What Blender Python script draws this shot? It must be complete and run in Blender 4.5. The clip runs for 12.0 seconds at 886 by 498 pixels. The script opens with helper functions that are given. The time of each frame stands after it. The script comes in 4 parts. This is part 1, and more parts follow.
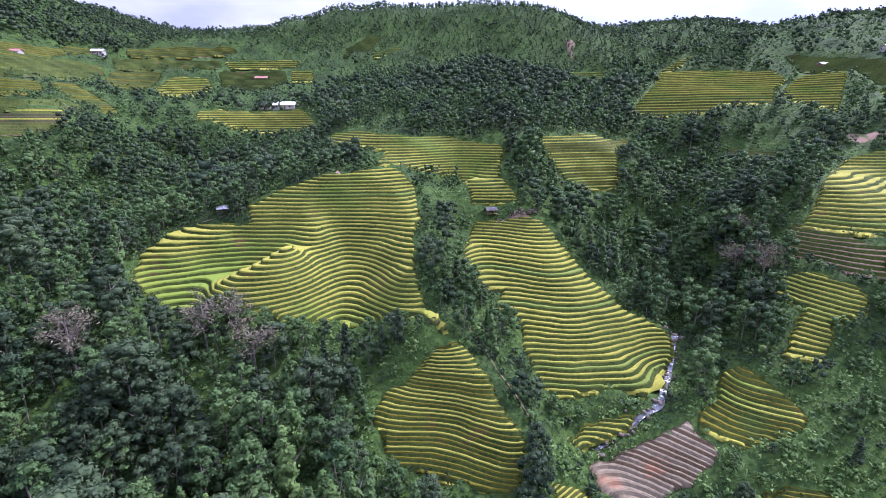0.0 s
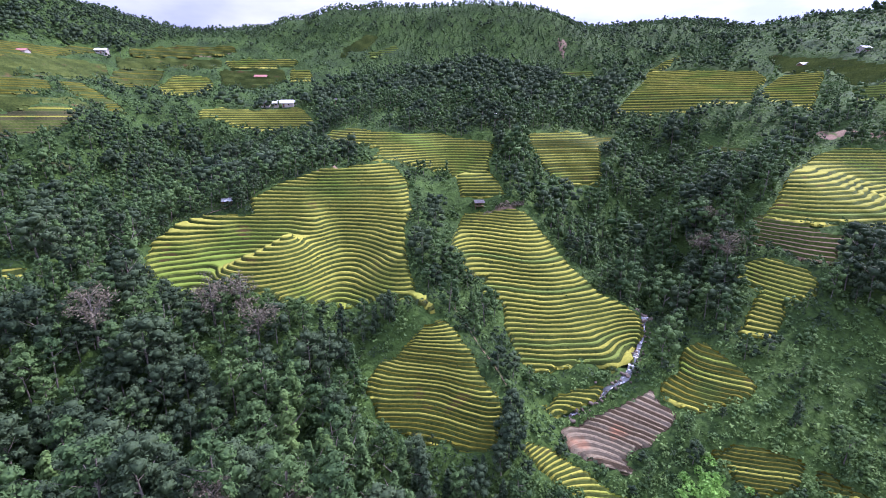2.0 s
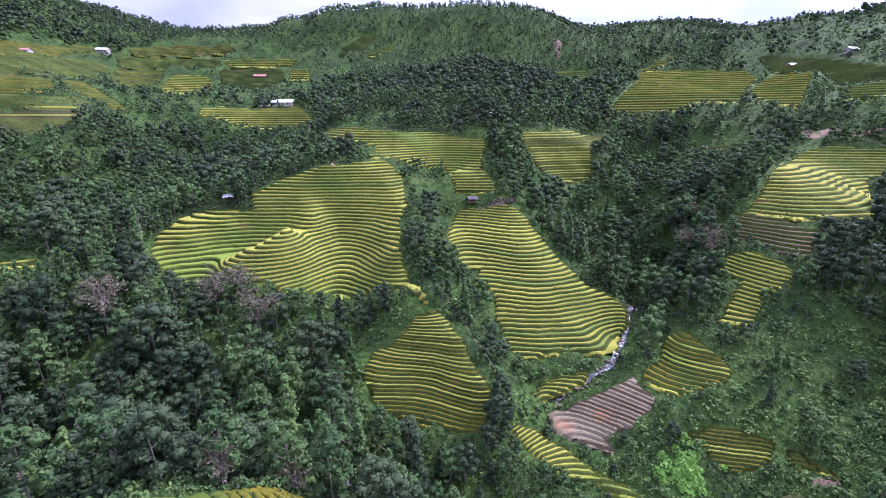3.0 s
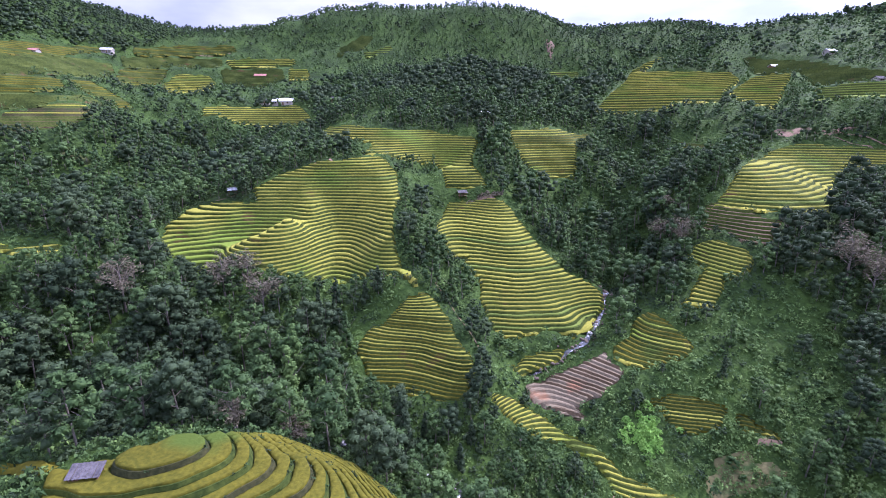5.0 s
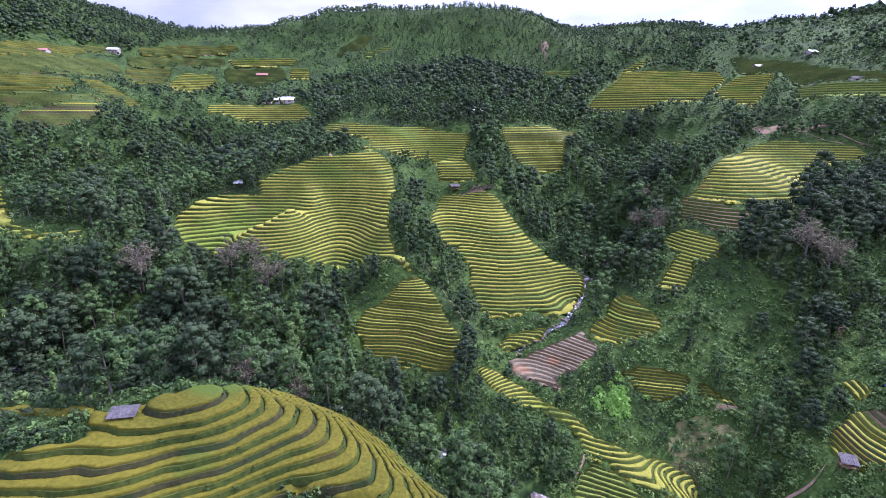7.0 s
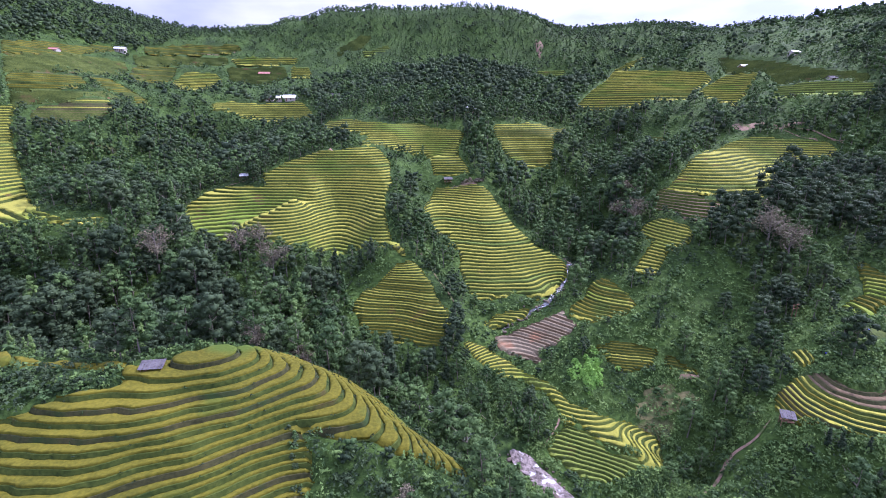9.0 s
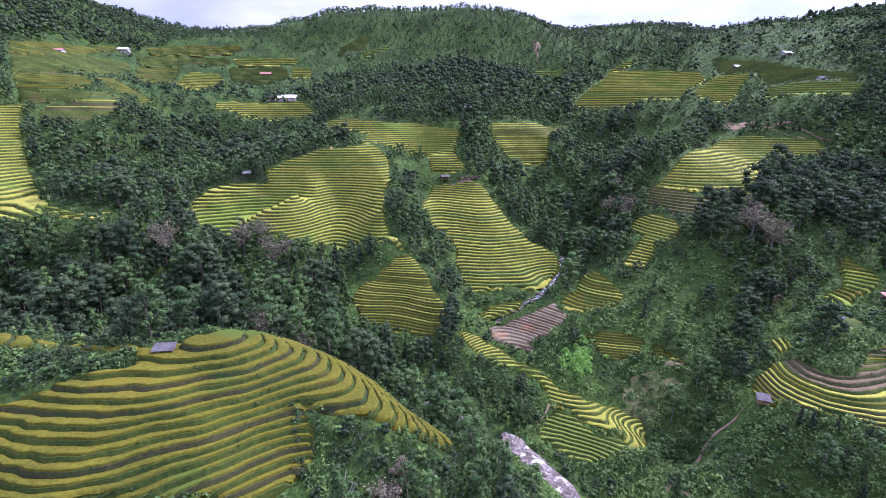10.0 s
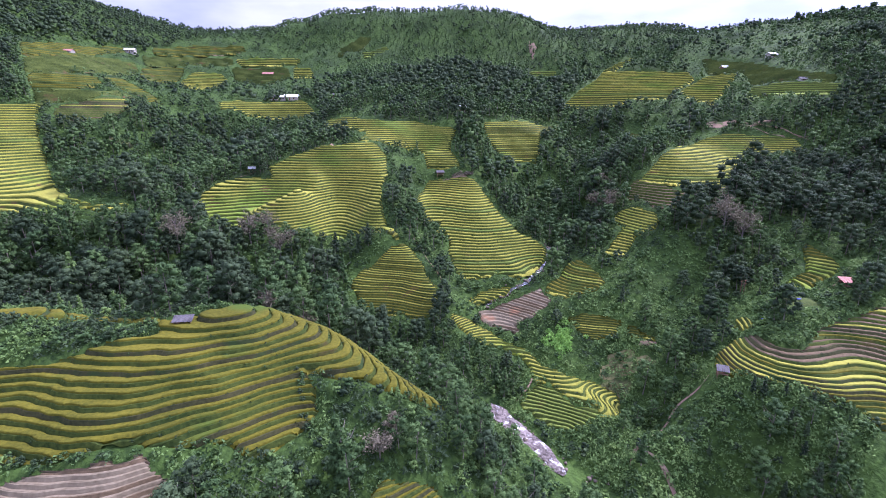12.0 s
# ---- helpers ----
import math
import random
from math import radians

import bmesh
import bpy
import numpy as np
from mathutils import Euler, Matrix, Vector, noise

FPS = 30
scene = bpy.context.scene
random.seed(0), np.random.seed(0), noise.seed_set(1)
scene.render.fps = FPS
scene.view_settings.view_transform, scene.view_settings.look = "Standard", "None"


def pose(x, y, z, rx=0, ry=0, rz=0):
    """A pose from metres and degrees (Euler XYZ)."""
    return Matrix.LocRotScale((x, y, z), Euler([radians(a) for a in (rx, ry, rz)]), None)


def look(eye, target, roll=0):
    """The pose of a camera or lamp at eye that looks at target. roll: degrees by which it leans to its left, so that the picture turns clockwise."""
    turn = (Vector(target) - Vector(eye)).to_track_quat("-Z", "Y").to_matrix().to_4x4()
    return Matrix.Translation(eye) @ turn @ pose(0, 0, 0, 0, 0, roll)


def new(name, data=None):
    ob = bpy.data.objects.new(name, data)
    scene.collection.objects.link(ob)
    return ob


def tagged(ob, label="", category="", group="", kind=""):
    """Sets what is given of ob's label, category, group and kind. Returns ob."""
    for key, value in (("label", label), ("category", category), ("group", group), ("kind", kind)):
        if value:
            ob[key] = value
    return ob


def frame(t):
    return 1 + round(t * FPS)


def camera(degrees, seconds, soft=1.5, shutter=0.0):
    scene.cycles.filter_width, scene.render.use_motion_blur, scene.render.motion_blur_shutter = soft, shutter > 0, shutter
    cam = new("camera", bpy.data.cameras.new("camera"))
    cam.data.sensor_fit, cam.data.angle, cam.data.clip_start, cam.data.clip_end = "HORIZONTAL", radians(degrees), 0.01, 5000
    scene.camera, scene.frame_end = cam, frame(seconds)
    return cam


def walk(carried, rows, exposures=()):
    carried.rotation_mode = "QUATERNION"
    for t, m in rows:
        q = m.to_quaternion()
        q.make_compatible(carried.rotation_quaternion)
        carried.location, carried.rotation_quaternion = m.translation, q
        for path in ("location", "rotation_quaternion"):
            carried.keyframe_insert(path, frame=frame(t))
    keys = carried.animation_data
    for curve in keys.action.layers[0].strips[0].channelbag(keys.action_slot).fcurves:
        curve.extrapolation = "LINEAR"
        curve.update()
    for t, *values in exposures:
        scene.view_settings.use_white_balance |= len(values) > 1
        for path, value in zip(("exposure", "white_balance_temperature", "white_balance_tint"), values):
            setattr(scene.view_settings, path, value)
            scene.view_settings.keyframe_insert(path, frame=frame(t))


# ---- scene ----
import collections

cam = camera(85.0, 12.0, 1.0)
PATH = [
    (0.0, 0.00, -0.00, -0.00, 75.00, 0.23, -0.00),
    (0.5, 0.69, -2.73, 0.01, 74.90, 0.21, -0.04),
    (1.0, 1.38, -5.45, 0.03, 74.83, 0.20, -0.07),
    (1.5, 2.09, -8.21, 0.05, 74.79, 0.19, -0.12),
    (2.0, 2.81, -11.03, 0.03, 74.76, 0.17, -0.18),
    (2.5, 3.55, -13.92, -0.02, 74.72, 0.14, -0.26),
    (3.0, 4.27, -16.87, -0.09, 74.68, 0.11, -0.33),
    (5.0, 7.10, -28.74, -0.31, 74.58, -0.00, -0.46),
    (5.5, 7.77, -31.71, -0.37, 74.57, -0.02, -0.47),
    (6.0, 8.41, -34.69, -0.46, 74.55, -0.03, -0.47),
    (6.5, 9.05, -37.73, -0.60, 74.51, -0.04, -0.46),
    (7.0, 9.71, -40.85, -0.78, 74.46, -0.05, -0.45),
    (9.0, 12.41, -53.65, -1.51, 74.32, -0.13, -0.42),
    (9.5, 13.06, -56.81, -1.66, 74.31, -0.14, -0.40),
    (10.0, 13.70, -59.93, -1.79, 74.32, -0.14, -0.38),
    (10.5, 14.35, -63.01, -1.90, 74.33, -0.16, -0.36),
    (11.0, 15.00, -66.04, -2.02, 74.33, -0.17, -0.35),
    (11.5, 15.64, -69.05, -2.12, 74.31, -0.19, -0.34),
    (12.0, 16.26, -72.02, -2.21, 74.28, -0.19, -0.32),
]
walk(cam, [(t, pose(*p)) for t, *p in PATH], [(0.0, 0.36, 5500, 34.0)])

# ---------------------------------------------------------------- light
SUN = Vector((0.66, 0.36, 0.88)).normalized()
world = bpy.data.worlds.new("sky")
scene.world = world
world.use_nodes = True
wn, wl = world.node_tree.nodes, world.node_tree.links
wn.clear()
w_out, w_bg = wn.new("ShaderNodeOutputWorld"), wn.new("ShaderNodeBackground")
w_sky = wn.new("ShaderNodeTexSky")
w_sky.sky_type, w_sky.sun_disc = "NISHITA", False
w_sky.sun_elevation = math.asin(SUN.z)
w_sky.sun_rotation = math.atan2(SUN.x, SUN.y)
w_dim = wn.new("ShaderNodeVectorMath")
w_dim.operation = "SCALE"
w_dim.inputs["Scale"].default_value = 0.10
w_co, w_map = wn.new("ShaderNodeTexCoord"), wn.new("ShaderNodeMapping")
w_map.inputs["Scale"].default_value = (1.6, 1.6, 5.0)
w_noise, w_ramp, w_mix = wn.new("ShaderNodeTexNoise"), wn.new("ShaderNodeValToRGB"), wn.new("ShaderNodeMix")
w_noise.inputs["Scale"].default_value, w_noise.inputs["Detail"].default_value = 1.7, 6.0
w_ramp.color_ramp.elements[0].position, w_ramp.color_ramp.elements[0].color = 0.36, (0.56, 0.62, 0.98, 1)
w_ramp.color_ramp.elements[1].position, w_ramp.color_ramp.elements[1].color = 0.58, (0.96, 1.0, 1.20, 1)
w_mix.data_type = "RGBA"
w_mix.inputs["Factor"].default_value = 0.88
w_bg.inputs["Strength"].default_value = 0.84
wl.new(w_co.outputs["Generated"], w_map.inputs["Vector"])
wl.new(w_map.outputs["Vector"], w_noise.inputs["Vector"])
wl.new(w_noise.outputs["Fac"], w_ramp.inputs["Fac"])
wl.new(w_sky.outputs["Color"], w_dim.inputs["Vector"])
wl.new(w_dim.outputs["Vector"], w_mix.inputs[6])
wl.new(w_ramp.outputs["Color"], w_mix.inputs[7])
w_sep, w_up = wn.new("ShaderNodeSeparateXYZ"), wn.new("ShaderNodeMapRange")
w_up.inputs["From Min"].default_value, w_up.inputs["From Max"].default_value = 0.15, 0.8
w_up.inputs["To Min"].default_value, w_up.inputs["To Max"].default_value = 1.0, 1.9
w_grad = wn.new("ShaderNodeVectorMath")
w_grad.operation = "SCALE"
wl.new(w_co.outputs["Generated"], w_sep.inputs["Vector"])
wl.new(w_sep.outputs["Z"], w_up.inputs["Value"])
wl.new(w_mix.outputs[2], w_grad.inputs["Vector"])
wl.new(w_up.outputs["Result"], w_grad.inputs["Scale"])
w_dot, w_glow = wn.new("ShaderNodeVectorMath"), wn.new("ShaderNodeMapRange")
w_dot.operation = "DOT_PRODUCT"
w_dot.inputs[1].default_value = SUN
w_glow.inputs["From Min"].default_value, w_glow.inputs["From Max"].default_value = 0.35, 1.0
w_glow.inputs["To Min"].default_value, w_glow.inputs["To Max"].default_value = 1.0, 1.9
w_bright = wn.new("ShaderNodeVectorMath")
w_bright.operation = "SCALE"
wl.new(w_co.outputs["Generated"], w_dot.inputs[0])
wl.new(w_dot.outputs["Value"], w_glow.inputs["Value"])
wl.new(w_grad.outputs["Vector"], w_bright.inputs["Vector"])
wl.new(w_glow.outputs["Result"], w_bright.inputs["Scale"])
wl.new(w_bright.outputs["Vector"], w_bg.inputs["Color"])
wl.new(w_bg.outputs["Background"], w_out.inputs["Surface"])

sun = new("sun", bpy.data.lights.new("sun", "SUN"))
sun.data.energy, sun.data.angle, sun.data.color = 5.0, radians(3.5), (1.0, 0.95, 0.88)
sun.matrix_world = look(SUN * 300, (0, 0, 0))


# ---------------------------------------------------------------- materials
def surface(name, dark, light, grain=1.5, broad=0.12, rough=0.85, bump=0.3, extra=None, leaf=0.0, island=0.0, spec=0.12, tone=0.0):
    """A material between two colours, varied by a fine and a broad noise. extra: (colour, scale, amount) patches. leaf: share of light let through."""
    m = bpy.data.materials.new(name)
    m.use_nodes = True
    n, l = m.node_tree.nodes, m.node_tree.links
    b, out = n["Principled BSDF"], n["Material Output"]
    geo = n.new("ShaderNodeNewGeometry")
    fine, wide = n.new("ShaderNodeTexNoise"), n.new("ShaderNodeTexNoise")
    fine.inputs["Scale"].default_value, fine.inputs["Detail"].default_value = grain, 4
    wide.inputs["Scale"].default_value, wide.inputs["Detail"].default_value = broad, 3
    l.new(geo.outputs["Position"], fine.inputs["Vector"])
    l.new(geo.outputs["Position"], wide.inputs["Vector"])
    add = n.new("ShaderNodeMath")
    add.operation = "ADD"
    l.new(fine.outputs["Fac"], add.inputs[0])
    l.new(wide.outputs["Fac"], add.inputs[1])
    fac = add.outputs[0]
    lo, hi = 0.72, 1.28
    if island:
        mul = n.new("ShaderNodeMath")
        mul.operation = "MULTIPLY_ADD"
        mul.inputs[1].default_value = island
        l.new(geo.outputs["Random Per Island"], mul.inputs[0])
        l.new(fac, mul.inputs[2])
        fac, lo, hi = mul.outputs[0], lo + island * 0.1, hi + island * 0.9
    if tone:
        own, mul = n.new("ShaderNodeAttribute"), n.new("ShaderNodeMath")
        own.attribute_name, mul.operation = "tone", "MULTIPLY_ADD"
        mul.inputs[1].default_value = tone
        l.new(own.outputs["Fac"], mul.inputs[0])
        l.new(fac, mul.inputs[2])
        fac, lo, hi = mul.outputs[0], lo + tone * 0.1, hi + tone * 0.9
    rng = n.new("ShaderNodeMapRange")
    rng.inputs["From Min"].default_value, rng.inputs["From Max"].default_value = lo, hi
    l.new(fac, rng.inputs["Value"])
    mix = n.new("ShaderNodeMix")
    mix.data_type = "RGBA"
    mix.inputs[6].default_value, mix.inputs[7].default_value = (*dark, 1), (*light, 1)
    l.new(rng.outputs["Result"], mix.inputs["Factor"])
    col = mix.outputs[2]
    if extra:
        tint, scale, amount = extra
        pn, pr, pm = n.new("ShaderNodeTexNoise"), n.new("ShaderNodeMapRange"), n.new("ShaderNodeMix")
        pn.inputs["Scale"].default_value, pn.inputs["Detail"].default_value = scale, 5
        l.new(geo.outputs["Position"], pn.inputs["Vector"])
        pr.inputs["From Min"].default_value, pr.inputs["From Max"].default_value = 0.70 - amount * 0.4, 0.82 - amount * 0.4
        l.new(pn.outputs["Fac"], pr.inputs["Value"])
        pm.data_type = "RGBA"
        pm.inputs[7].default_value = (*tint, 1)
        l.new(pr.outputs["Result"], pm.inputs["Factor"])
        l.new(col, pm.inputs[6])
        col = pm.outputs[2]
    l.new(col, b.inputs["Base Color"])
    b.inputs["Roughness"].default_value = rough
    b.inputs["Specular IOR Level"].default_value = spec
    if bump:
        bn = n.new("ShaderNodeBump")
        bn.inputs["Strength"].default_value, bn.inputs["Distance"].default_value = min(bump, 1.0), 0.25 if bump < 1 else 0.6
        l.new(fine.outputs["Fac"], bn.inputs["Height"])
        l.new(bn.outputs["Normal"], b.inputs["Normal"])
    if leaf:
        tr, ms = n.new("ShaderNodeBsdfTranslucent"), n.new("ShaderNodeMixShader")
        l.new(col, tr.inputs["Color"])
        ms.inputs["Fac"].default_value = leaf
        l.new(b.outputs["BSDF"], ms.inputs[1])
        l.new(tr.outputs["BSDF"], ms.inputs[2])
        l.new(ms.outputs["Shader"], out.inputs["Surface"])
    return m


GROUND = surface("hill_ground", (0.014, 0.030, 0.007), (0.058, 0.104, 0.020), 0.75, 0.05, bump=1.0, extra=((0.12, 0.09, 0.05), 0.045, 0.0))
RICE = surface("ripe_rice", (0.215, 0.220, 0.034), (0.375, 0.355, 0.060), 1.6, 0.06, bump=0.6, leaf=0.15, extra=((0.17, 0.24, 0.032), 0.035, 0.38))
RICE_GREEN = surface("green_rice", (0.13, 0.18, 0.035), (0.22, 0.27, 0.05), 2.2, 0.06, bump=0.6, leaf=0.15)
# olive rice; weaker sun on the front spur is also put into the colour
RICE_OLIVE_DIM = surface("dimmed_olive_rice", (0.070, 0.071, 0.008), (0.152, 0.136, 0.014), 1.6, 0.08, bump=0.6, leaf=0.12, extra=((0.07, 0.105, 0.016), 0.06, 0.25))
BANK = surface("grassy_bank", (0.026, 0.044, 0.009), (0.088, 0.112, 0.022), 1.4, 0.08, bump=0.5, extra=((0.11, 0.07, 0.03), 0.10, 0.18))
# brown earth banks, darkened further: the risers' own shade is put into the colour
BANK_BROWN_DIM = surface("dimmed_earthy_bank", (0.030, 0.036, 0.014), (0.080, 0.076, 0.030), 1.6, 0.08, bump=0.5, extra=((0.035, 0.06, 0.018), 0.12, 0.4))
SOIL = surface("ploughed_soil", (0.125, 0.100, 0.062), (0.225, 0.182, 0.118), 1.3, 0.15, bump=0.5, extra=((0.30, 0.14, 0.07), 0.09, 0.2))
STUBBLE = surface("rice_stubble", (0.085, 0.062, 0.034), (0.155, 0.110, 0.064), 1.6, 0.12, bump=0.5)
# dark foliage, bluer than the other leaves: distance haze is put into the colour
LEAF_DARK_HAZED = surface("dark_hazed_leaves", (0.013, 0.028, 0.015), (0.072, 0.108, 0.047), 1.7, 0.10, 0.7, 0.5, leaf=0.12, island=0.45, spec=0.15, tone=0.8)
LEAF_MID = surface("green_leaves", (0.021, 0.049, 0.018), (0.104, 0.172, 0.052), 1.7, 0.10, 0.7, 0.5, leaf=0.12, island=0.45, spec=0.15, tone=0.8)
LEAF_LIGHT = surface("fresh_leaves", (0.045, 0.095, 0.028), (0.175, 0.265, 0.075), 1.7, 0.10, 0.7, 0.5, leaf=0.15, island=0.45, spec=0.15, tone=0.7)
LEAF_GREY = surface("dry_twigs", (0.10, 0.090, 0.060), (0.22, 0.192, 0.130), 0.8, 0.10, 0.9, 0, leaf=0.1, island=0.8)
BANANA = surface("banana_leaves", (0.12, 0.26, 0.05), (0.28, 0.48, 0.10), 0.9, 0.2, 0.5, 0, leaf=0.3, island=0.6)
BARK = surface("bark", (0.10, 0.085, 0.07), (0.26, 0.23, 0.20), 3.0, 0.3)


# ---------------------------------------------------------------- landform
# crest, stream and slope lines: x, y and height of the bare ground
LAND = {
    "stream_main": [(96, 205, -30), (84, 170, -43), (73, 142, -52), (64, 123, -58), (56, 108, -60.5), (48, 95, -62), (39, 91.5, -64.5), (30, 88, -67.5), (31, 76, -71), (45, 62, -75), (62, 50, -80), (74, 38, -84), (78, 20, -89), (80, -10, -95)],
    "stream_left": [(-170, 70, -52), (-110, 64, -60), (-66, 59, -66), (-28, 66, -70.5), (-5, 62, -74), (12, 55, -77.5), (26, 46.5, -80.8), (38, 38.5, -83.5), (46, 31, -85), (55, 22, -87), (66, 8, -91)],
    "main_spur": [(-37, 172, -18), (-36, 159, -17.5), (-35, 147, -28), (-30, 135, -38), (-28, 124, -44), (-26, 114, -50), (-24, 98, -57)],
    "main_spur_west": [(-70, 150, -29), (-76, 136, -33), (-78, 115, -39.5), (-60, 110, -44), (-60, 147, -27), (-75, 128, -35.5)],
    "crease": [(-35.8, 135.5, -32.5), (-41.6, 123.8, -32.5), (-41.4, 130.6, -35.1), (-47.0, 120.3, -35.1), (-46.7, 125.7, -37.4), (-52.1, 116.4, -37.4), (-51.8, 121.1, -39.8), (-57.0, 112.8, -39.8)],
    "main_spur_east": [(-10, 166, -20), (-8, 148, -27), (-7, 132, -33), (-9, 117, -39), (-4, 111, -45), (-2.5, 103.5, -45.5), (4, 101, -49.5)],
    "gully": [(2, 182, -25), (6, 160, -34), (8, 135, -43), (14, 115, -52), (20, 98, -60)],
    "low_field": [(-10, 98, -54.5), (9.5, 93, -54), (15, 82, -60.5), (11, 75, -66.5), (3, 88, -60), (-12, 86, -63), (-22, 78, -68)],
    "mid_field": [(20, 160, -32), (32, 157, -32), (28, 135, -41), (46, 130, -46.5), (58, 117, -53), (46, 103, -58.5), (30, 98, -60.5), (26, 111, -52.5)],
    "top_field": [(-40, 186, -13), (23, 198, -9.5), (-6, 190, -12), (27, 164, -27.5), (8, 172, -22)],
    "wooded_bank": [(50, 208, -8), (36, 172, -28), (52, 146, -46), (80, 200, -18)],
    "knoll": [(-30, 250, 4), (4, 225, -3), (23, 300, 20), (23, 358, 38), (70, 330, 24), (-20, 330, 22)],
    "east_wood": [(88, 160, -30), (80, 122, -48), (100, 180, -24), (134, 222, -11), (110, 250, -2)],
    "east_spur": [(167, 198, -8), (195, 185, -10), (140, 160, -20), (107, 117, -34), (112, 124, -30), (97, 104, -41), (83, 96, -51.5)],
    "east_foot": [(66, 99, -55), (73, 86, -57.5), (84, 84, -56.5), (54, 81, -64), (93, 90, -52), (99, 72, -62), (72, 63, -71)],
    "east_flank": [(163, 150, -29), (116, 92, -45), (136, 79, -49), (124, 80, -55), (142, 72, -49), (190, 110, -34)],
    "east_terraces": [(87, 36, -65.5), (105, 43, -57), (116, 53, -52.5), (118, 38, -59), (92, 20, -72), (76, 22, -81), (75, 37, -80), (140, 30, -56)],
    "curve_field": [(65, 39, -81), (58, 46, -78.6), (48, 54, -77), (50, 40, -83)],
    "front_spur": [(-120, 34, -40), (-73, 28, -44.5), (-55, 27, -46.7), (-41, 26, -46.5), (-31, 30, -45.4), (-25, 34, -47), (-14, 38, -53), (-7, 36, -55.2), (0, 30, -57), (7, 26, -60)],
    "nose_back": [(-20, 48, -58.5), (-12, 49, -62.5), (-4, 45, -64.5), (4, 38, -66), (11, 31, -68)],
    "front_face": [(-48, 7, -52.6), (-33, 9, -53.4), (-63, 10, -52.4), (-45, 0, -55.9), (-57, 3, -55.6), (-12, 21, -53), (0, 18.5, -55.5), (11, 17.4, -59.5), (17, 17, -63), (-9, 12, -60), (-26, 3, -58.5), (0, 8, -62.5), (15, 5, -69), (-39, -5, -59), (-75, 0, -57)],
    "front_foot": [(-45, -16, -64), (-8, -12, -72), (12, -18, -74), (30, -10, -82), (-100, -20, -66), (60, -40, -92), (0, -60, -78)],
    "west_slope": [(-108, 92, -31), (-90, 90, -35), (-68, 70, -59), (-57, 80, -57), (-25, 75, -68.5), (-70, 90, -44), (-110, 70, -52)],
    "west_wood": [(-102, 132, -37), (-137, 138, -34), (-100, 190, -28), (-128, 232, -21), (-80, 215, -22), (-160, 110, -28)],
    "west_fields": [(-154, 204, 2), (-176, 223, 9), (-95, 299, 6), (-130, 270, 2), (-204, 331, 20), (-240, 292, 32), (-255, 381, 48), (-210, 210, 12)],
    "far_ridge": [(-375, 450, 118), (-330, 472, 102), (-308, 480, 97), (-281, 500, 89), (-266, 555, 84), (-164, 540, 95), (-105, 540, 106), (-30, 537, 112), (37, 520, 106), (60, 480, 94), (106, 460, 86), (135, 470, 79), (202, 500, 86), (253, 515, 88), (292, 512, 82), (284, 430, 75), (310, 415, 78), (345, 405, 79), (430, 400, 84)],
    "behind_knoll": [(22, 402, 35), (-50, 385, 31), (95, 392, 33), (-8, 440, 52)],
    "ridge_flank": [(100, 418, 52), (-60, 450, 58), (-160, 450, 56), (135, 315, 20), (197, 302, 21), (205, 257, 15), (127, 238, 1), (207, 206, 8), (248, 288, 36), (203, 250, 12), (260, 340, 52)],
    "far_sides": [(-420, 300, 90), (-330, 180, 40), (-260, 60, -10), (-300, -80, -30), (380, 200, 40), (300, 60, -10), (280, -80, -40), (0, 640, 60), (-300, 650, 60), (300, 650, 50), (-100, -120, -60), (120, -120, -80)],
}
KNOTS = np.array([p for line in LAND.values() for p in line], float)
REACH = 100.0


def bend(d2):
    return 0.5 * d2 * np.log(np.maximum(d2, 1e-12))


def spline_weights():
    a = KNOTS[:, :2] / REACH
    k = bend(((a[:, None] - a[None]) ** 2).sum(-1)) + np.eye(len(a)) * 0.0002
    q = np.c_[np.ones(len(a)), a]
    m = np.block([[k, q], [q.T, np.zeros((3, 3))]])
    return np.linalg.solve(m, np.r_[KNOTS[:, 2], 0, 0, 0])


WEIGHTS = spline_weights()


def smooth_height(x, y):
    """Height of the smooth landform that runs through all the lines."""
    x, y = np.asarray(x, float), np.asarray(y, float)
    shape, a = x.shape, KNOTS[:, :2] / REACH
    cx, cy = np.clip(x.ravel(), -430, 430), np.clip(y.ravel(), -130, 660)
    p, out = np.c_[cx, cy] / REACH, np.empty(x.size)
    for i in range(0, len(p), 20000):
        q = p[i:i + 20000]
        out[i:i + 20000] = bend(((q[:, None] - a[None]) ** 2).sum(-1)) @ WEIGHTS[:len(a)] + WEIGHTS[-3] + q @ WEIGHTS[-2:]
    beyond = np.hypot(x.ravel() - cx, y.ravel() - cy)
    out = np.where(beyond > 0, out * np.exp(-beyond / 500) + 20 * (1 - np.exp(-beyond / 500)), out)
    return out.reshape(shape)


def ripple(x, y, size, seed=0):
    """Soft random swell of about -1 to 1, with waves about size metres long."""
    rnd, out = np.random.RandomState(seed + 7), 0
    for k in range(7):
        a, w, ph = rnd.uniform(0, 6.28), rnd.uniform(0.7, 1.9) * 6.28 / size, rnd.uniform(0, 6.28)
        out = out + np.sin((x * np.cos(a) + y * np.sin(a)) * w + ph)
    return out / 3.2


def inside(poly, x, y):
    """Which points lie in the outline."""
    res = np.zeros(np.shape(x), bool)
    for (x0, y0), (x1, y1) in zip(poly, poly[1:] + poly[:1]):
        if y0 != y1:
            res ^= ((y0 > y) != (y1 > y)) & (x < (x1 - x0) * (y - y0) / (y1 - y0) + x0)
    return res


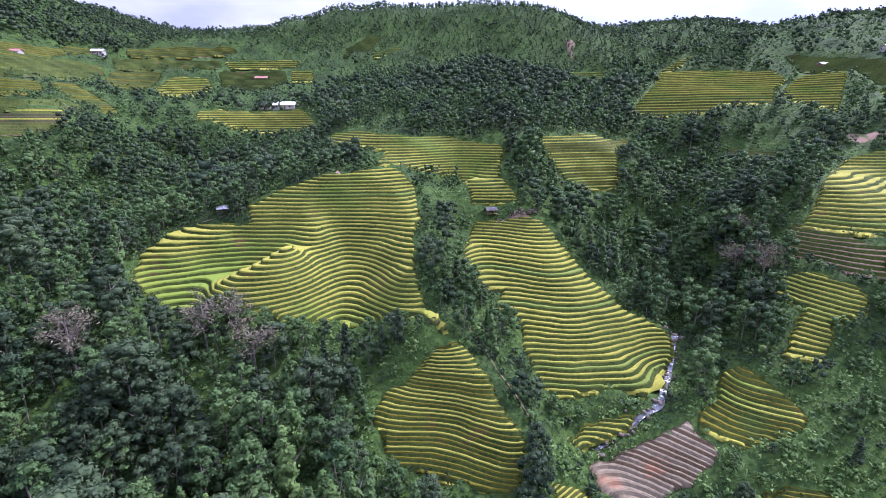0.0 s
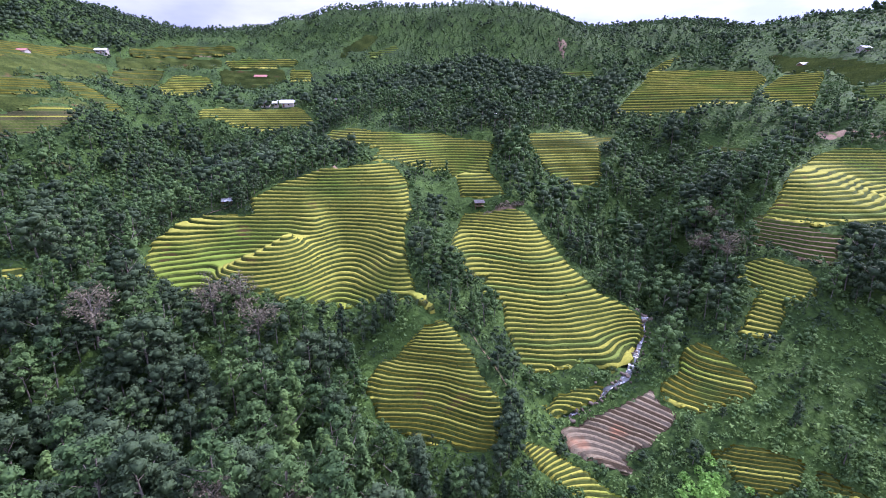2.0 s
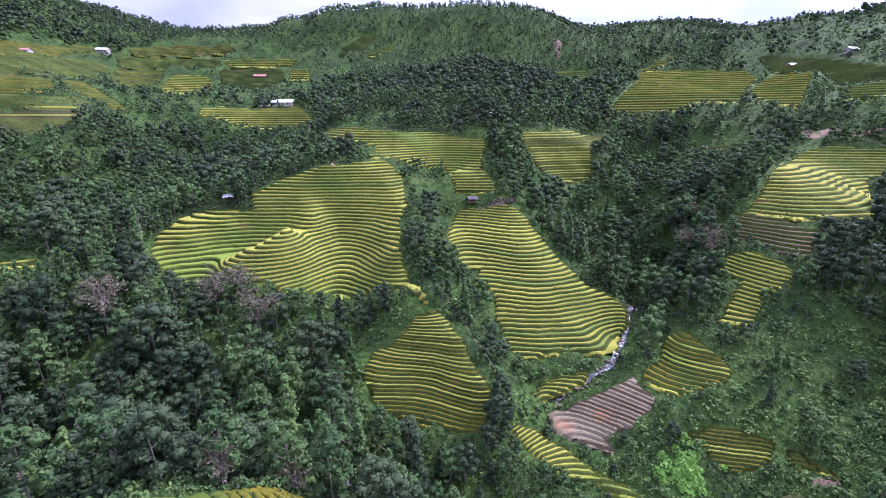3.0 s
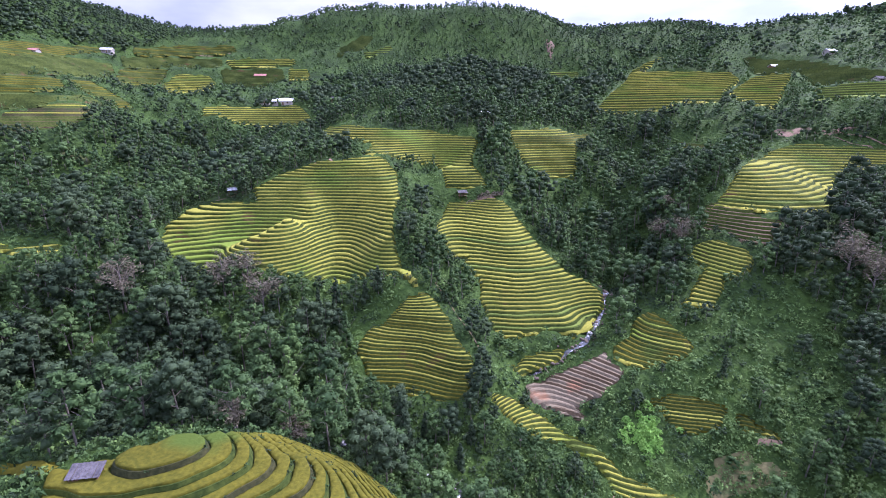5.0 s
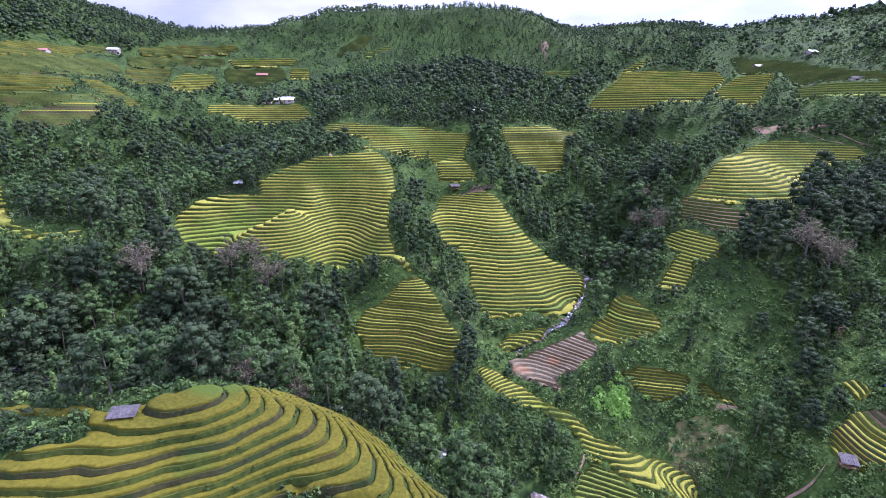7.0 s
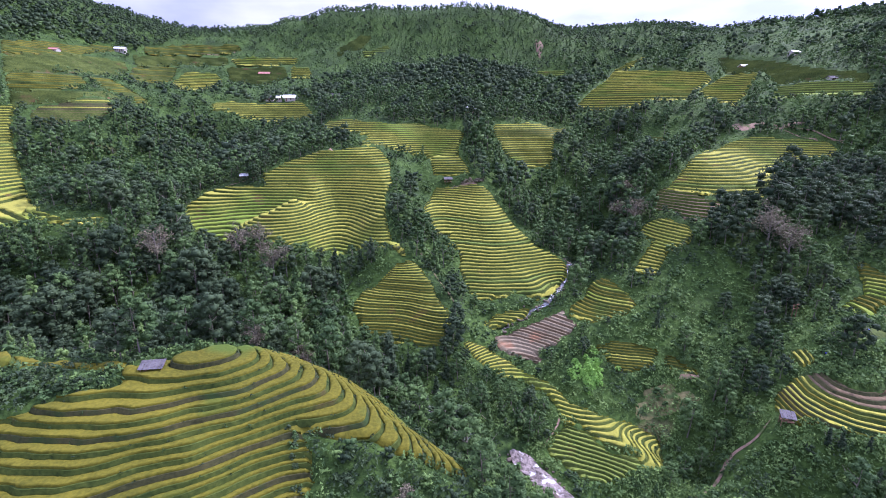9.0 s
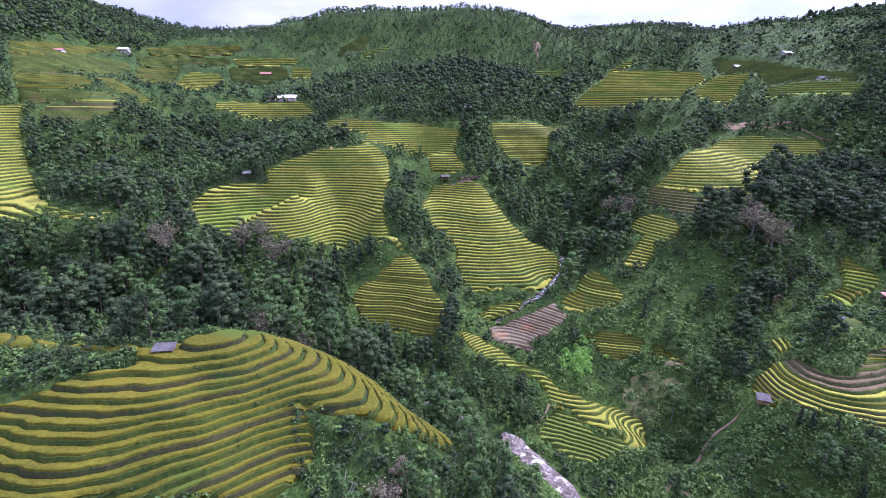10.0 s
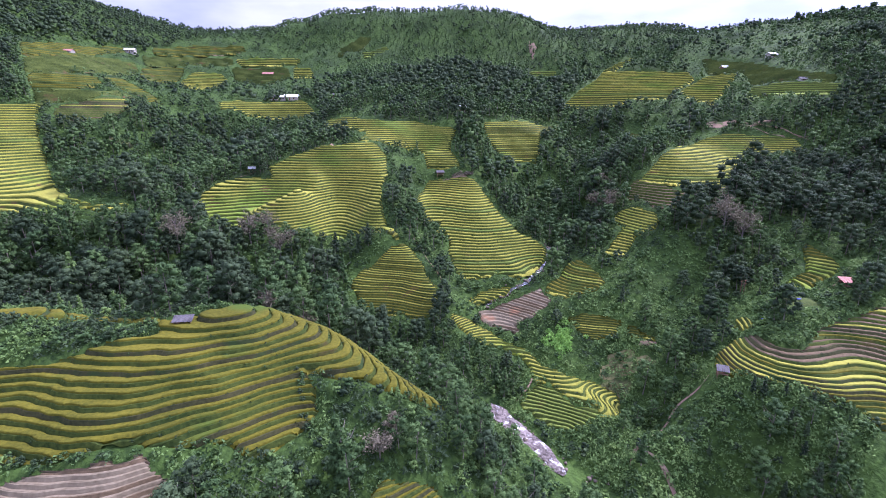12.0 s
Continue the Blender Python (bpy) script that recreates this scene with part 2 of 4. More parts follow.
def line_distance(line, x, y):
    """Distance in plan to a line of points."""
    best = np.full(np.shape(x), 1e9)
    for (x0, y0, *_), (x1, y1, *_) in zip(line, line[1:]):
        dx, dy = x1 - x0, y1 - y0
        s = np.clip(((x - x0) * dx + (y - y0) * dy) / (dx * dx + dy * dy), 0, 1)
        best = np.minimum(best, np.hypot(x - x0 - s * dx, y - y0 - s * dy))
    return best


# ---------------------------------------------------------------- fields: name, outline, riser height, crop
FIELDS = [
    ("spur", [(-33.7, 160.9), (-23.5, 167.1), (-17.7, 171.8), (-11.6, 165.3), (-8.8, 159), (-7, 145.5), (-7.8, 137.5), (-7.6, 125.2), (-6.2, 115.7), (-3.6, 111.5), (2.4, 103), (-0.4, 102.1), (-5.4, 107.1), (-16.3, 111.2), (-27.5, 113.9), (-39.2, 106.2), (-44.1, 106.2), (-57, 109.5), (-66.4, 108.1), (-79.2, 115), (-83.5, 128.9), (-82.5, 134.9), (-82.7, 143.9), (-76.1, 145.7), (-58, 142.1), (-61.6, 149.9), (-53, 157.5), (-42.7, 161.1)], 0.95, "ripe"),
    ("low", [(2, 101.1), (5.7, 100.2), (9, 95.4), (11.6, 90.3), (14.9, 85.1), (16.2, 81), (15.3, 77.8), (14, 74.9), (10.9, 74.4), (2.4, 77), (-5.1, 80), (-12, 83), (-13.5, 86.5), (-15.7, 91.5), (-13.5, 95.1), (-6.3, 96.4), (-2.3, 98.9)], 0.62, "nose"),
    ("middle", [(10.7, 161.4), (30.7, 157.5), (34.8, 153.9), (38.8, 143.2), (42.4, 134.1), (49.7, 121.4), (55.1, 119.7), (58.7, 115), (58.8, 111.3), (53.4, 106.8), (52.2, 101.4), (45.3, 97.6), (38.1, 99.1), (32.9, 97.5), (27.9, 96.7), (22.4, 98.7), (21.1, 102.8), (18.8, 109.5), (19.9, 114.9), (19.1, 119.5), (13, 122.2), (16.5, 128.2), (10.3, 128.6), (8.8, 137.1), (5.3, 136.9), (6.5, 145.2), (8.4, 157)], 0.8, "ripe"),
    ("upper", [(-55, 222), (-50, 234), (-26, 202), (-15, 197), (3, 206), (22, 199), (25, 195), (22, 188), (22, 179), (25, 171), (27, 164), (10, 166), (8, 172), (6, 187), (-2, 186), (-11, 178), (-22, 172), (-25, 175), (-21, 184), (-37, 192)], 0.95, "ripe"),
    ("gap", [(40, 206), (56, 214), (90, 239), (88, 234), (72, 208), (71, 195), (68, 188), (49, 184), (44, 190), (41, 194)], 1.0, "nose"),
    ("east", [(99.6, 133.2), (107.1, 138.5), (128.3, 162.3), (152.8, 186.7), (168.4, 188.9), (195.2, 180), (195.8, 168.2), (167.5, 166.5), (152.6, 146.5), (131.3, 120.4), (112, 124)], 0.95, "ripe"),
    ("harvested", [(100.5, 137.5), (103.9, 132.6), (111, 121.8), (114.5, 117.9), (109.5, 114.3), (105.1, 108.1), (100.5, 111.7), (98.3, 120.8), (93.8, 128.1)], 0.85, "stubble"),
    ("east_low", [(86.8, 121.8), (91.5, 120.9), (94.4, 119.9), (98.7, 108.5), (99.3, 104.9), (96.3, 102), (89.4, 102), (83.1, 95), (76, 98.4), (80.9, 104.2), (85.3, 107.7), (87, 109.1), (85.5, 116.8)], 0.8, "ripe"),
    ("knob", [(66.4, 100.4), (68.8, 98.4), (71.9, 90.4), (73.6, 85.4), (70.9, 82.6), (65, 82.2), (57.5, 81.4), (53.1, 88.2), (54.9, 91.8), (60.4, 94.5), (62.8, 99)], 0.62, "nose"),
    ("ploughed", [(53, 91.5), (52.6, 86.8), (55.1, 82.1), (52.8, 80.3), (47.1, 77.6), (41.6, 76.9), (43.1, 72.6), (39.3, 74.2), (30.9, 79.5), (29.1, 84.3), (34.4, 86.4), (42.3, 88), (48.9, 89.6)], 0.5, "soil"),
    ("fall", [(25.3, 88.8), (30.6, 92.7), (38.8, 94), (43.1, 94.1), (40.6, 90.9), (34.9, 89.6), (29.2, 88)], 0.6, "ripe"),
    ("east_terraces", [(90, 44.6), (95.7, 46.3), (100.1, 45.5), (101.9, 38.2), (106.7, 36.9), (115.7, 43.8), (124.9, 46.5), (137.9, 50), (150.7, 49.1), (133.7, 25.8), (120.9, 11), (111.4, 16.3), (107.1, 21.9), (101.5, 24.8), (88.3, 35.1), (87.7, 40.4)], 0.6, "mixed"),
    ("east_crown", [(140.6, 87.5), (142.8, 85.1), (143.5, 78.2), (144.2, 73), (137.5, 69.4), (132.3, 69.1), (128.1, 63.2), (126.6, 72.8), (128.9, 75.2), (134.1, 75.6)], 0.7, "nose"),
    ("east_patch", [(100.9, 58.1), (104.1, 54.6), (102.3, 49.2), (98.8, 49.4)], 0.6, "nose"),
    ("bench", [(58.3, 74.3), (64.2, 74.3), (72.2, 72.1), (75.1, 70.3), (72.5, 67.4), (70.4, 65.8), (64.2, 65.8), (60.6, 67.7), (60, 70.4)], 0.5, "nose"),
    ("bench_end", [(75.6, 69.8), (78.8, 67.4), (82.9, 63.2), (81.6, 61.9), (75.2, 65.6)], 0.5, "nose"),
    ("strip", [(19, 76.4), (24.5, 78.8), (31.7, 75.5), (36.5, 71), (44.3, 65), (47.4, 59.3), (55.2, 54.6), (61.8, 54.8), (67.4, 51.1), (67.9, 48), (64.1, 39.1), (59.3, 40), (59.8, 44.6), (54.3, 45.1), (49.7, 51.1), (44.1, 54.7), (43.3, 59.2), (41.6, 63.9), (34.5, 68.1), (25.9, 71.2), (21.1, 74.6)], 0.5, "ripe"),
    ("strip_low", [(44.7, 53.9), (49.5, 50.6), (54.1, 44.6), (59, 43.4), (59.9, 39.4), (55.4, 38.7), (49.6, 37.7), (43.4, 42.4), (38.2, 47.2), (42, 51.7)], 0.5, "green"),
    ("front", [(-46, 27), (-41, 28.5), (-34, 31), (-26, 36), (-21, 46), (-13, 47), (-5, 43), (2, 37), (9, 31), (15, 24), (18, 17.5), (11, 16.5), (5, 17), (0, 18), (-7, 19), (-12, 19), (-9, 16), (-8, 12), (-12, 7), (-17, 3), (-23, 3), (-31, 0), (-41, -1), (-48, -4), (-74, -4), (-78, 11), (-59, 15), (-52, 19), (-44, 21.5)], 1.0, "olive"),
    ("front_crest", [(-112, 34), (-73, 30), (-58, 29), (-46, 29), (-46, 26.6), (-58, 26.4), (-69, 25), (-110, 22)], 0.8, "olive"),
    ("front_ploughed", [(-58, -7), (-42, -4), (-35, -2), (-29, -4), (-31, -10), (-56, -14)], 0.5, "soil"),
    ("front_knob", [(0, -3), (7, 3), (14, 4), (20, 1), (16, -8), (2, -9)], 0.6, "olive"),
    ("house", [(-135, 272), (-125, 283), (-83, 298), (-72, 276), (-63, 256), (-102, 266), (-114, 267), (-122, 270), (-131, 266)], 1.2, "ripe"),
    ("west", [(-215.6, 159.9), (-182.3, 179.2), (-174.3, 165.5), (-166.9, 155.6), (-155.4, 142.8), (-142.3, 128.2), (-113.4, 97.7), (-109.9, 87.6), (-136.4, 93.5), (-160, 93.5)], 1.1, "ripe"),
    ("west_far", [(-176, 180), (-167, 193), (-159, 212), (-152, 203), (-151, 190), (-161, 177), (-170, 171)], 1.1, "mixed"),
    ("north_east", [(98, 264), (114, 288), (132, 317), (153, 363), (184, 344), (206, 318), (202, 301), (181, 277), (162, 247), (141, 248), (128, 240), (112, 254)], 1.5, "ripe"),
    ("north_east_b", [(196, 289), (210, 298), (221, 280), (202, 256), (177, 225), (172, 248), (176, 266)], 1.4, "ripe"),
    ("north_east_c", [(210, 245), (226, 215), (237, 206), (229, 197), (215, 201), (193, 220)], 1.3, "green"),
    ("plot_east", [(128, 222), (143, 209), (139, 203), (125, 215)], 0.9, "patchy"),
    ("far_a", [(-275, 290), (-278, 333), (-271, 344), (-267, 375), (-255, 390), (-258, 359), (-252, 302), (-253, 263)], 1.6, "patchy"),
    ("far_b", [(-225, 228), (-218, 256), (-209, 265), (-193, 246), (-182, 207), (-196, 194)], 1.4, "patchy"),
    ("far_b2", [(-209, 269), (-203, 282), (-180, 264), (-158, 248), (-164, 243), (-186, 248)], 1.2, "patchy"),
    ("far_c", [(-233, 360), (-211, 388), (-200, 356), (-198, 310), (-218, 328)], 1.6, "patchy"),
    ("far_d", [(-196, 346), (-202, 378), (-180, 388), (-168, 373), (-160, 315), (-167, 299)], 1.5, "ripe"),
    ("far_e", [(-249, 407), (-222, 445), (-186, 462), (-178, 448), (-223, 414), (-242, 397)], 1.8, "patchy"),
    ("far_f", [(-180, 426), (-164, 436), (-120, 432), (-119, 420), (-171, 414)], 1.8, "ripe"),
    ("far_g", [(-122, 413), (-104, 408), (-96, 385), (-114, 384)], 1.8, "ripe"),
    ("far_i", [(-63, 443), (-38, 456), (-32, 447), (-57, 438)], 2.0, "green"),
    ("far_j", [(96, 393), (120, 388), (118, 367), (93, 368)], 1.8, "green"),
    ("far_k", [(155, 366), (166, 375), (187, 388), (186, 380), (168, 367), (158, 358)], 1.8, "ripe"),
    ("hill_a", [(-250, 259), (-255, 342), (-241, 364), (-227, 344), (-214, 290), (-220, 258), (-227, 230)], 1.6, "grass"),
    ("hill_b", [(-246, 385), (-222, 412), (-185, 431), (-179, 415), (-210, 395), (-234, 366)], 1.6, "grass"),
    ("hill_c", [(-178, 408), (-127, 413), (-116, 382), (-131, 352), (-160, 367)], 1.5, "grass"),
    ("hill_d", [(-195, 192), (-176, 218), (-182, 242), (-164, 235), (-164, 222), (-167, 194), (-183, 178)], 1.2, "grass"),
    ("hill_e", [(225, 340), (238, 293), (238, 255), (243, 219), (235, 210), (213, 249), (223, 279), (213, 303)], 1.6, "grass"),
    ("hill_f", [(-89, 446), (-67, 473), (-55, 470), (-64, 449), (-83, 438)], 1.8, "grass"),
    ("clearing", [(-121.2, 97.3), (-100.3, 90.4), (-92.1, 94.5), (-90.3, 92.7), (-98.2, 87.3), (-101.9, 88.7), (-116.2, 91.8)], 0.9, "ripe"),
]
STREAMS = [LAND["stream_main"], LAND["stream_left"]]


def from_water(x, y):
    """Distance from the open water."""
    return np.minimum(line_distance(STREAMS[0][3:8], x, y), line_distance(STREAMS[1][5:], x, y))


def ground_height(x, y):
    """Height of the ground sheet: the landform, a little uneven, cut away under the terraces and the streams."""
    x, y = np.asarray(x, float), np.asarray(y, float)
    wet = np.minimum(line_distance(STREAMS[0], x, y), line_distance(STREAMS[1], x, y))
    far = np.clip((y - 200) / 200, 0, 1)
    base = smooth_height(x, y)
    z = base + (ripple(x, y, 22, 1) * 0.5 + ripple(x, y, 70, 2) * 1.5 * far) * np.clip(wet / 10, 0, 1)
    z = z + ripple(x, y, 130, 8) * 4.0 * np.clip((y - 410) / 60, 0, 1) * np.clip((560 - y) / 60, 0, 1)
    for _, poly, step, _ in FIELDS:
        z = np.where(inside(poly, x, y), base - step * 0.5 - 0.8 - 0.6 * far, z)
    return z - 0.7 * np.clip(1.6 - wet / 2.5, 0, 1)


def mesh_object(name, verts, faces, material, parent=None, smooth=False, label=""):
    """One mesh object from arrays of points and quads."""
    me = bpy.data.meshes.new(name)
    verts, faces = np.asarray(verts, np.float32), np.asarray(faces, np.int32)
    me.vertices.add(len(verts))
    me.vertices.foreach_set("co", verts.ravel())
    me.loops.add(faces.size)
    me.loops.foreach_set("vertex_index", faces.ravel())
    me.polygons.add(len(faces))
    me.polygons.foreach_set("loop_start", np.arange(0, faces.size, faces.shape[1], dtype=np.int32))
    if smooth:
        me.polygons.foreach_set("use_smooth", np.ones(len(faces), bool))
    me.update(calc_edges=True)
    me.validate()
    for one in material if isinstance(material, (list, tuple)) else [material]:
        me.materials.append(one)
    ob = new(name, me)
    ob.parent = parent
    if label:
        ob["label"] = label
    return ob


def grid_faces(nu, nv):
    i = np.arange(nu - 1)[:, None] * nv + np.arange(nv - 1)[None]
    return np.stack([i, i + nv, i + nv + 1, i + 1], -1).reshape(-1, 4)


def spaced(lo, hi, step, ends):
    """Even steps from lo to hi, then ever longer ones out to the ends."""
    mid = np.arange(lo, hi + step / 2, step)
    out, d, p = [], step, hi
    while p < ends:
        d *= 1.13
        p += d
        out.append(p - hi)
    out = np.array(out)
    return np.r_[(lo - out)[::-1], mid, hi + out]


gx, gy = spaced(-210, 230, 2.2, 2600), spaced(-60, 340, 2.2, 2900)
GX, GY = np.meshgrid(gx, gy, indexing="ij")
GZ = ground_height(GX, GY)
ground = mesh_object("ground", np.stack([GX, GY, GZ], -1).reshape(-1, 3), grid_faces(len(gx), len(gy)), GROUND, smooth=True)
tagged(ground, "green grassy hillsides of a steep mountain valley", "ground", kind="structure")


# ---------------------------------------------------------------- rice terraces
CROPS = {"grass": [BANK], "olive": [RICE_OLIVE_DIM], "nose": [RICE], "patchy": [RICE_OLIVE_DIM], "ripe": [RICE], "green": [RICE_GREEN], "stubble": [STUBBLE], "soil": [SOIL], "mixed": [RICE]}
CROP_LABEL = {"grass": "old grassy terraces on a distant hillside", "olive": "winding rice terraces of dull olive yellow rice", "nose": "narrow rice terraces running over a rounded spur", "patchy": "distant rice terraces, partly harvested",
              "ripe": "contour terraces of ripe yellow rice on a hillside", "green": "contour terraces of still green rice on a hillside",
              "stubble": "harvested rice terraces with pale brown stubble", "soil": "bare ploughed brown terraces on a slope",
              "mixed": "curved rice terraces, half harvested, on a hill foot"}


WEEDS = []


def cut(shape, i, level, above):
    """The part of a convex shape whose value i lies above or below a level. Corners are tuples of values."""
    out, sign = [], 1 if above else -1
    for p, q in zip(shape, shape[1:] + shape[:1]):
        a, b = (p[i] - level) * sign, (q[i] - level) * sign
        if a >= 0:
            out.append(p)
        if (a >= 0) != (b >= 0):
            f = a / (a - b)
            out.append(tuple(u + (v - u) * f for u, v in zip(p, q)))
    return out if len(out) > 2 else []


def sheet(name, shapes, material, parent):
    """One smooth mesh from loose shapes whose corners meet."""
    pts = np.array([p for s in shapes for p in s], float)
    _, first, index = np.unique(np.round(pts * 200).astype(np.int64), axis=0, return_index=True, return_inverse=True)
    index, faces, n = index.ravel(), [], 0
    for s in shapes:
        ring = []
        for i in index[n:n + len(s)]:
            if i not in ring:
                ring.append(int(i))
        n += len(s)
        if len(ring) > 2:
            faces.append(ring)
    me = bpy.data.meshes.new(name)
    me.from_pydata(pts[first].tolist(), [], faces)
    me.polygons.foreach_set("use_smooth", np.ones(len(me.polygons), bool))
    me.materials.append(material)
    ob = new(name, me)
    ob.parent = parent
    return ob


def crop_kind(crop, level, rnd):
    if crop == "mixed":
        return STUBBLE if level > -60 and rnd.random() < 0.7 else rnd.choice([RICE, RICE_OLIVE_DIM])
    if crop == "patchy":
        return rnd.choice([RICE_OLIVE_DIM, STUBBLE, RICE_OLIVE_DIM, BANK])
    if crop == "nose":
        return rnd.choice([RICE, RICE_OLIVE_DIM])
    if crop == "olive":
        return RICE_OLIVE_DIM
    if crop == "ripe" and rnd.random() < 0.05:
        return RICE_GREEN
    return CROPS[crop][0]


def terrace_field(name, poly, step, crop):
    """Terraces that follow the contours of the land inside an outline: for each level a bank, and the crop that stands on it."""
    field = tagged(new("rice_terraces"), CROP_LABEL[crop], "rice field", kind="structure")
    px, py = np.array(poly, float).T
    near = math.hypot(px.mean() - 10, py.mean() + 50)
    d = 0.75 if near < 110 else 1.0 if near < 200 else 1.6 if near < 290 else 2.8
    xs, ys = np.arange(px.min() - d, px.max() + 2 * d, d), np.arange(py.min() - d, py.max() + 2 * d, d)
    X, Y = np.meshgrid(xs, ys, indexing="ij")
    rim = line_distance([*poly, poly[0]], X, Y) * np.where(inside(poly, X, Y), 1, -1) + 0.5 * ripple(X, Y, 7, 5)
    H = smooth_height(X, Y)
    gu, gv = np.gradient(H, d)
    G = np.clip(np.hypot(gu, gv), 0.10, 1.2)
    H = H + np.clip(G / 0.5, 0.15, 1) * step * (0.30 * ripple(X, Y, 19, 3) + 0.13 * ripple(X, Y, 7, 4))
    fat = 0.34 if crop == "olive" else 0.42 if near < 200 else 0.7
    bare = crop == "soil"
    # values at a corner: x, y, height, inset from the outline, slope, height at the bank's top, at its inner side, at the crop's back
    val = np.stack([X, Y, H, rim, G, H - fat * np.minimum(G, step / fat * 0.35), H - (fat + 0.22) * np.minimum(G, step / (fat + 0.22) * 0.5), H + 0.12 * np.minimum(G, step / 0.12 * 0.1)], -1)
    rnd = random.Random(name)
    banks, crops = collections.defaultdict(list), collections.defaultdict(list)
    keep = np.maximum.reduce([rim[:-1, :-1], rim[1:, :-1], rim[1:, 1:], rim[:-1, 1:]]) > 0
    shift, tall = {}, {}
    for i, j in zip(*np.nonzero(keep)):
        c = [tuple(val[i, j]), tuple(val[i + 1, j]), tuple(val[i + 1, j + 1]), tuple(val[i, j + 1])]
        for tri in ((c[0], c[1], c[2]), (c[0], c[2], c[3])):
            shape = cut(list(tri), 3, 0, True)
            if not shape:
                continue
            lo, hi = min(p[2] for p in shape), max(p[2] for p in shape)
            for k in range(math.floor(lo / step), math.floor(hi / step) + 1):
                z0 = k * step
                band = cut(cut(shape, 2, z0, True), 2, z0 + step, False) if lo < z0 or hi > z0 + step else shape
                if not band:
                    continue
                if k not in shift:
                    shift[k] = rnd.uniform(-0.06, 0.06) * step
                    tall[k] = rnd.uniform(0.85, 1.1)
                top = z0 + step * 0.5 + shift[k]
                face = cut(band, 5, z0, False)
                tread = cut(band, 5, z0, True)
                if face:
                    rise = [min(1.0, max(0.0, (p[2] - z0) / max(p[2] - p[5], 1e-6))) for p in face]
                    banks[k].append([(p[0], p[1], top - step * 1.12 * (1 - r) + 0.06 * r - 1.2 * max(0.0, 0.7 - p[3])) for p, r in zip(face, rise)])
                    if near < 200 and not bare and rnd.random() < 0.10:
                        p = face[0]
                        WEEDS.append((p[0], p[1], top - step * 1.1 * (1 - rise[0]), rnd.uniform(0.25, 0.6)))
                if tread:
                    lip = cut(tread, 6, z0, False)
                    grown = cut(cut(tread, 6, z0, True), 7, z0 + step, False)
                    back = cut(tread, 7, z0 + step, True)
                    for part_ in (lip, grown, back):
                        if part_:
                            banks[k].append([(p[0], p[1], top + (0.05 if part_ is lip else 0.0) - 1.2 * max(0.0, 0.7 - p[3])) for p in part_])
                    if grown:
                        crops[k].append([(p[0], p[1], p[3], p[6] - z0, z0 + step - p[7]) for p in grown])
    for k in sorted(banks):
        top = k * step + step * 0.5 + shift[k]
        soil = (STUBBLE if rnd.random() < 0.5 else SOIL) if bare else BANK_BROWN_DIM if crop in ("olive", "mixed") and rnd.random() < 0.35 else BANK
        bank = sheet("terrace", banks[k], soil, field)
        if not crops[k]:
            continue
        kind = crop_kind(crop, top, rnd)
        high = 0.06 if bare or crop == "grass" else 0.14 if kind is STUBBLE else min(0.6, 0.46 * step) * tall[k]
        shapes = []
        for s in crops[k]:
            crown = []
            for x, y, inset, front, rear in s:
                edge = min(1.0, max(0.0, inset / 0.8))
                wave = 0.10 * math.sin(x * 5.1 + math.sin(y * 3.3) * 2) * math.sin(y * 4.3 + x) * high
                crown.append((x, y, top + high * edge + wave - 1.2 * max(0.0, 0.7 - inset)))
            shapes.append(crown)
            n = len(s)
            for m in range(n):
                (x0, y0, i0, f0, r0), (x1, y1, i1, f1, r1) = s[m], s[(m + 1) % n]
                if (abs(f0) < 1e-5 and abs(f1) < 1e-5) or (abs(r0) < 1e-5 and abs(r1) < 1e-5):
                    shapes.append([(x0, y0, top - 0.1), (x1, y1, top - 0.1), crown[(m + 1) % n], crown[m]])
        sheet("crop", shapes, kind, bank)
    return field


for item in FIELDS:
    terrace_field(*item)


# ---------------------------------------------------------------- trees
def cube_ball(cuts=2):
    """Points and quads of a ball made from a cut-up cube."""
    pts, quads, seen = [], [], {}
    for axis in range(3):
        for side in (-1, 1):
            for i in range(cuts):
                for j in range(cuts):
                    q = []
                    for di, dj in ((0, 0), (1, 0), (1, 1), (0, 1)):
                        c = [0, 0, 0]
                        c[axis], c[(axis + 1) % 3], c[(axis + 2) % 3] = side, (i + di) / cuts * 2 - 1, (j + dj) / cuts * 2 - 1
                        key = tuple(round(v, 4) for v in c)
                        if key not in seen:
                            seen[key] = len(pts)
                            pts.append(np.array(c) / np.linalg.norm(c))
                        q.append(seen[key])
                    quads.append(q if side > 0 else q[::-1])
    return np.array(pts), np.array(quads)


BALL = cube_ball(1)


def triangles(f):
    return np.concatenate([f[:, [0, 1, 2]], f[:, [0, 2, 3]]]) if f.shape[1] == 4 else f


def sprays(r, p, nrm, size, spread=0.55):
    """Pointed leaf sprays at the points p, each one triangle that faces about the way nrm."""
    n = len(p)
    nrm = nrm + r.normal(0, spread, (n, 3))
    nrm /= np.linalg.norm(nrm, axis=1)[:, None] + 1e-9
    t = np.cross(nrm, r.normal(size=(n, 3)))
    t /= np.linalg.norm(t, axis=1)[:, None] + 1e-9
    b = np.cross(nrm, t)
    sz = size * r.uniform(0.6, 1.5, (n, 1))
    v = np.stack([p - t * sz * 0.5 - b * sz * 0.40, p - t * sz * 0.45 + b * sz * 0.40, p + t * sz * 0.62 - nrm * sz * 0.2], 1)
    return v.reshape(-1, 3), np.arange(n * 3).reshape(-1, 3)


